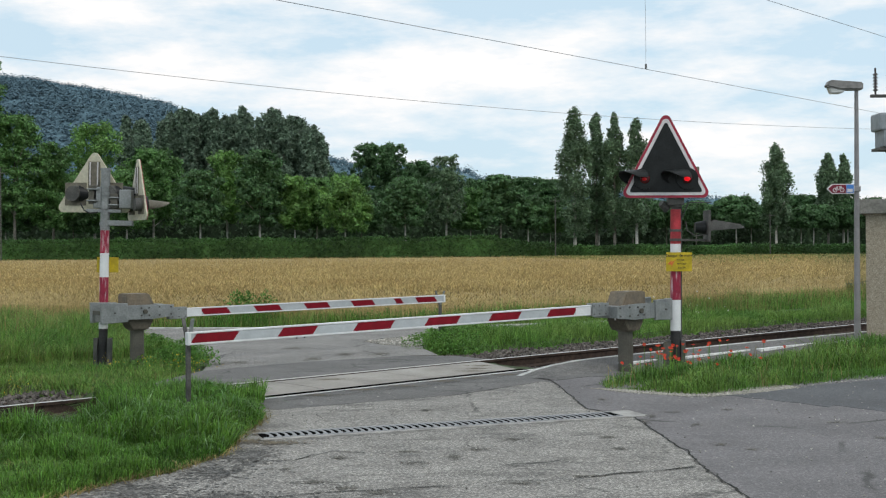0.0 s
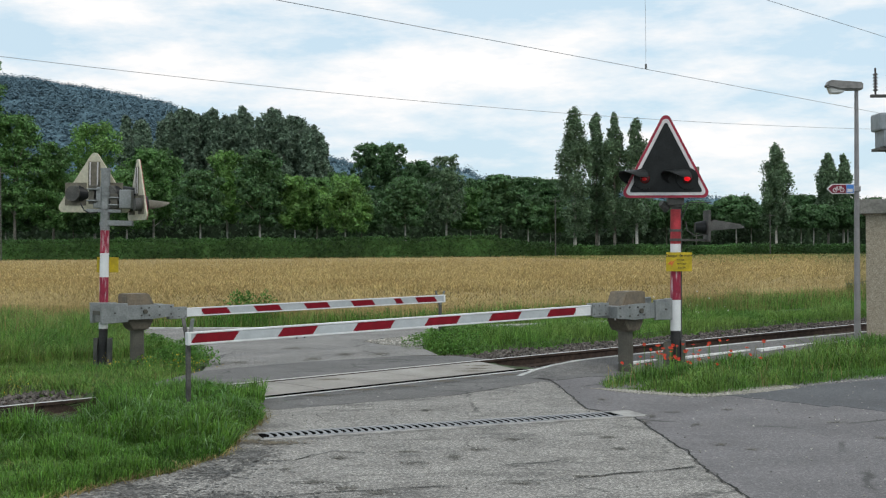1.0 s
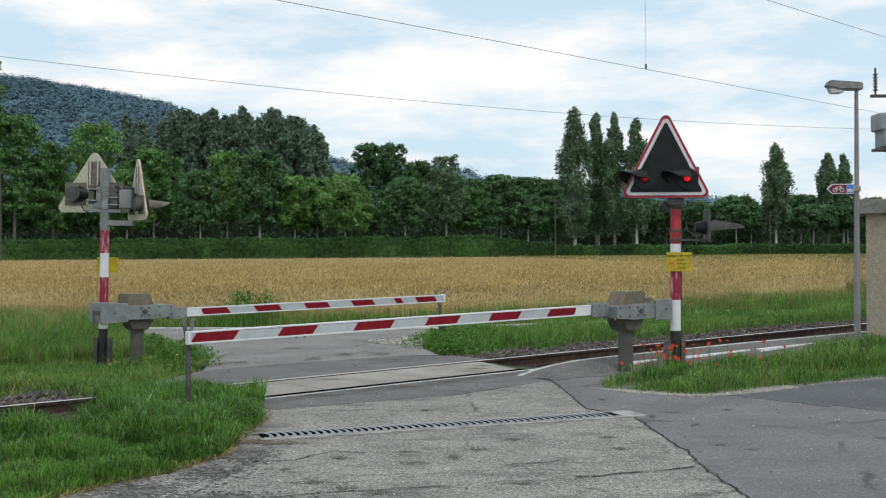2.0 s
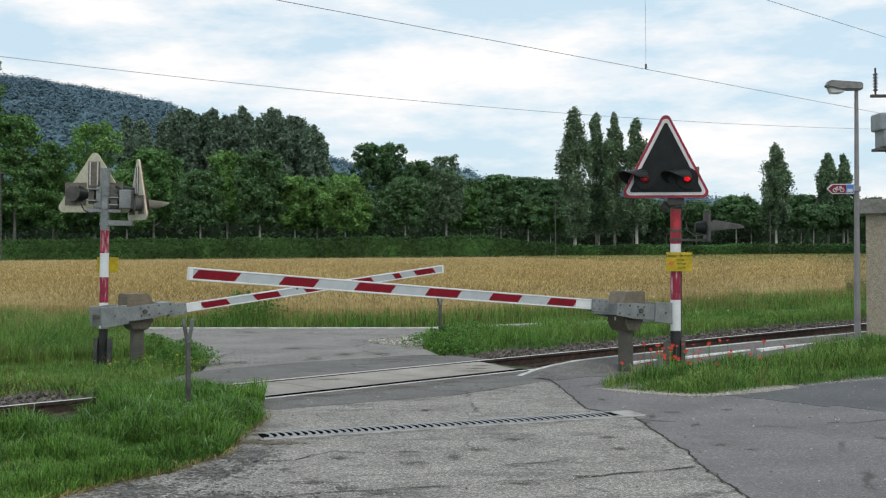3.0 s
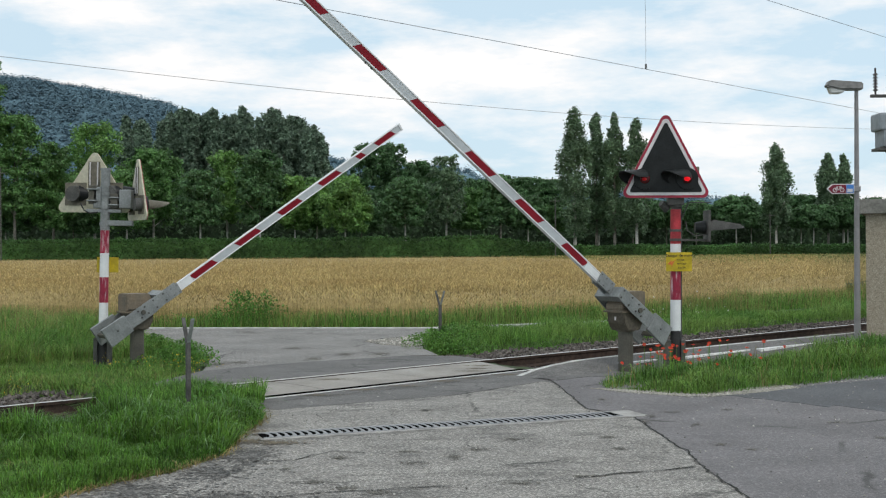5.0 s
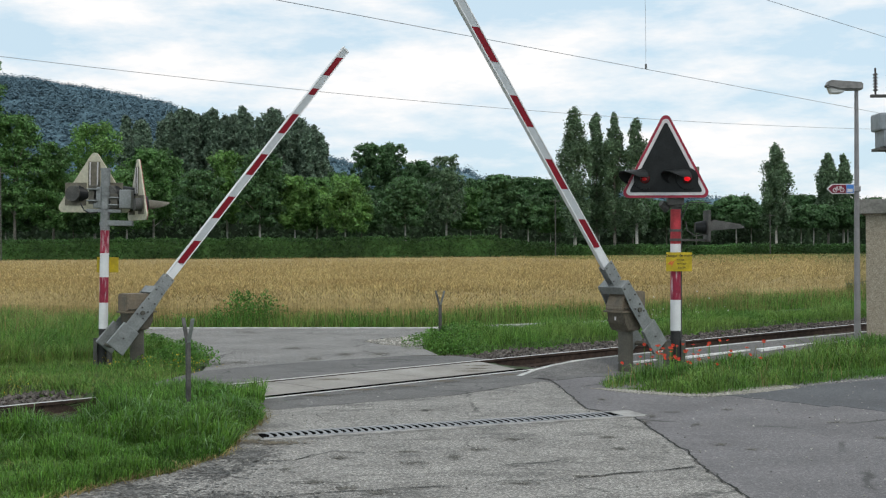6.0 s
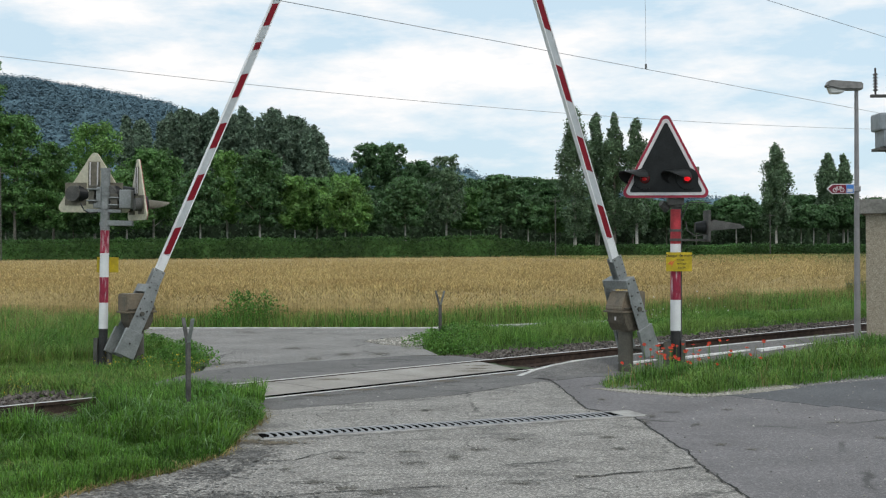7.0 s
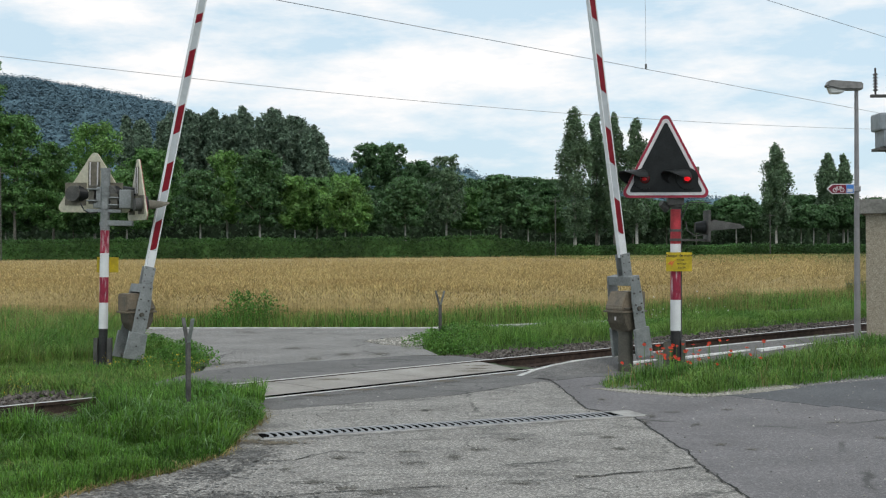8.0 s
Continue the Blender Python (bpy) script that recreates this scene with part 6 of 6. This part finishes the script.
def build_hedge():
    rng = np.random.default_rng(61)
    c = []
    y0 = 172.0
    for k in range(52000):
        x = rng.uniform(-82, 82)
        top = 3.55 + 0.35 * noise.noise((x * 0.12, 0, 0)) + 0.3 * noise.noise((x * 0.6, 3, 0)) - (1.5 if x > 8 else 0.0) * min(1, (x - 8) / 12 if x > 8 else 0)
        r = rng.random()
        if r < 0.55:
            y, z = y0 - 0.9 + 0.25 * rng.normal() + 0.3 * noise.noise((x * 0.5, 7, 0)), rng.uniform(0, top)
        else:
            y, z = y0 + rng.uniform(-0.9, 1.2), top + 0.14 * rng.normal()
        c.append((x, y, rise(y) + z))
    v, f = leaf_quads(c, [0.32] * len(c), rng)
    # the closed inside of the hedge
    o = len(v)
    steps = 330
    for i in range(steps + 1):
        x = -82 + 164 * i / steps
        top = 3.3 + 0.35 * noise.noise((x * 0.12, 0, 0)) - (1.5 * min(1, (x - 8) / 12) if x > 8 else 0.0)
        v += [(x, y0 - 0.75 + 0.2 * noise.noise((x * 0.5, 7, 0)), 0.2), (x, y0 - 0.65 + 0.2 * noise.noise((x * 0.5, 7, 0)), rise(y0) + top), (x, y0 + 0.9, rise(y0) + top), (x, y0 + 0.9, 0.2)]
        if i:
            a, b = o + 4 * (i - 1), o + 4 * i
            f += [(a, b, b + 1, a + 1), (a + 1, b + 1, b + 2, a + 2), (a + 2, b + 2, b + 3, a + 3)]
    soup("hedge", v, f, M_HEDGE, "long clipped green hedge at the field's end", "hedge")
    # undergrowth under the trees; the shade there is painted as a dark leaf colour
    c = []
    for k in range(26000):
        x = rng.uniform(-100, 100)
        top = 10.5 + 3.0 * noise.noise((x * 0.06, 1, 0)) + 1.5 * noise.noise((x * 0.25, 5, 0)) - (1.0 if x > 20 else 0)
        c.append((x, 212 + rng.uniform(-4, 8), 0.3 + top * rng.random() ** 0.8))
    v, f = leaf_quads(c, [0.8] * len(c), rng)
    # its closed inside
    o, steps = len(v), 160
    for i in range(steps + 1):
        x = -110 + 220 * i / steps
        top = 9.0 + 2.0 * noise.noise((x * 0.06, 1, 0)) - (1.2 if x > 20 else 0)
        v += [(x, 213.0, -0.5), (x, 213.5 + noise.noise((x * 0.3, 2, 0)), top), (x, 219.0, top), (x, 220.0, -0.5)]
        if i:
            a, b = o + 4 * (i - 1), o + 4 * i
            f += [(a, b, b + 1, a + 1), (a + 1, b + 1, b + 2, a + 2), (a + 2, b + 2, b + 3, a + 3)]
    soup("woodland_edge", v, f, M_SHADED_UNDERGROWTH, "dense woodland edge behind the trees, their shade in its dark colour", "woodland")


RIDGE = [(-260, 124), (-80, 132), (0, 137), (60, 144), (115, 153), (155, 158), (210, 169), (250, 177), (285, 183), (305, 189), (335, 215), (400, 245), (500, 268), (580, 279), (620, 284), (700, 292), (800, 294), (830, 299), (850, 314), (900, 326), (1000, 336), (1150, 340), (1240, 344), (1270, 350), (1290, 359), (1330, 370), (1420, 376), (1600, 380), (1900, 390)]


def build_hills():
    rng = np.random.default_rng(71)
    D = 1500.0
    def crest(x):
        for (x0, y0), (x1, y1) in zip(RIDGE, RIDGE[1:]):
            if x0 <= x <= x1:
                return y0 + (y1 - y0) * (x - x0) / (x1 - x0)
        return 390
    cols, rows = 260, 16
    verts, faces = [], []
    c = []
    for j in range(rows + 1):
        f = j / rows
        for i in range(cols + 1):
            x = -250 + 2140 * i / cols
            X, Z = far_place(x, crest(x), D)
            d = D - 420 * (1 - f) ** 1.2
            z = (Z - 6) * math.sin(f * math.pi / 2)
            verts.append((X * d / D, d, z + 4 * noise.noise((X * 0.02, d * 0.02, 0))))
    n = cols + 1
    faces = [(j * n + i, j * n + i + 1, (j + 1) * n + i + 1, (j + 1) * n + i) for j in range(rows) for i in range(cols)]
    # the slopes take their haze from the blue-grey material, not from the air
    soup("hills", verts, faces, M_HILL_HAZE, "wooded hills on the horizon with haze in their blue-grey colour", "hills", kind="structure")
    C, N = [], []
    for k in range(3000):
        x = rng.uniform(-30, 345) if rng.random() < 0.72 else rng.uniform(345, 1400)
        X, Z = far_place(x, crest(x), D)
        f = 1 - 0.75 * rng.random() ** 1.5
        d = D - 420 * (1 - f) ** 1.2
        s = rng.uniform(3.5, 7.5) * (1.45 if f > 0.95 else 1.0)
        v = rng.normal(size=(44, 3))
        v /= np.linalg.norm(v, axis=1)[:, None]
        v[:, 2] = np.abs(v[:, 2]) * 1.25 - 0.25
        C.append(np.array((X * d / D, d - 2, (Z - 6) * math.sin(f * math.pi / 2) + 0.15 * s)) + v * s * rng.uniform(0.5, 1.15, (44, 1)))
        N.append(v + np.array((0, -0.2, 0.9)))
    V, F = leaf_quads(np.concatenate(C), 2.9, rng, np.concatenate(N), 0.28)
    soup("hill_woods", V, F, M_HILL_HAZE, "rounded tree crowns covering the hills, haze-blue in colour", "woodland")


def build_field_poles():
    first = None
    for x, top, d in ((983, 350, 168), (1363, 378, 169), (2, 296, 150)):
        X, Z = far_place(x, top, d)
        if first is None:
            first = thing("utility_pole", pose(X, d, 0.3), "thin wooden line pole before the hedge", "utility pole", "line poles")
            part("pole", tubed((0, 0, -0.5), (0, 0, Z - 0.3), 0.09, 0.06, 8), M_PLATE, first)
            part("crossarm", boxed(-0.75, 0.75, -0.05, 0.05, Z - 0.85, Z - 0.77), M_PLATE, first)
        else:
            c = copy_thing(first, pose(X, d, 0.3))
            c.scale = (1, 1, Z / far_place(983, 350, 168)[1])
    # strip of green crop at the far end of the wheat
    rng = np.random.default_rng(81)
    n = 26000
    y = rng.uniform(72, 171, n)
    x = rng.uniform(2, 90, n)
    ok = (x > 0.05 * y + 0.14 * (171 - y)) & (x < 0.42 * y + 3) & (rng.random(n) < 0.15 + (y - 72) / 110)
    c = np.stack([x, y, 0.33 * (y - 30) / 140 + 0.62 + rng.uniform(0, 0.14, n)], 1)[ok]
    v, f = leaf_quads(c, [0.34] * len(c), rng)
    soup("green_crop", v, f, M_CROP, "strip of green crop at the far end of the wheat", "crop")


build_ground()
build_roads()
build_pavement_band()
build_seam()
build_stains()
build_track()
build_platform()
build_drain()
(near_barrier, near_arm), (far_barrier, far_arm) = build_barriers()
build_rest((-2.665, 11.79, 0), radians(36), 0.965, 0.40)
build_rest((-0.06, 20.56, 0), radians(39), 0.94, 0.40)
build_signal_near()
build_signal_far()
build_lamp()
build_wires()
build_shelter()
build_grass()
build_weeds()
build_pebbles()
build_wheat()
build_trees()
build_hedge()
build_hills()
build_field_poles()


def motions():
    near = [(0, -0.9), (1.9, -0.9), (2.3, 0.08), (2.8, 3.4), (3.0, 5.05), (3.5, 10.0), (4.0, 17.02), (4.5, 26.1), (4.7, 29.85), (5.2, 39.2), (5.8, 49.55), (6.0, 52.97), (6.5, 60.8), (7.0, 67.98), (7.5, 74.5), (8.0, 80.72)]
    far = [(0, 0.78), (1.9, 0.78), (2.3, 1.65), (2.8, 4.63), (3.0, 6.17), (3.5, 10.5), (4.0, 16.36), (4.5, 24.44), (4.7, 27.9), (5.2, 36.8), (5.8, 46.92), (6.0, 50.1), (6.5, 57.82), (7.0, 65.05), (7.5, 71.86), (8.0, 77.95)]
    walk(near_arm, [(t, pose(PIVOT_NEAR[0], 0, PIVOT_NEAR[1], 0, -a, 0)) for t, a in near])
    walk(far_arm, [(t, pose(PIVOT_FAR[0], 0, PIVOT_FAR[1], 0, -a, 0)) for t, a in far])


motions()
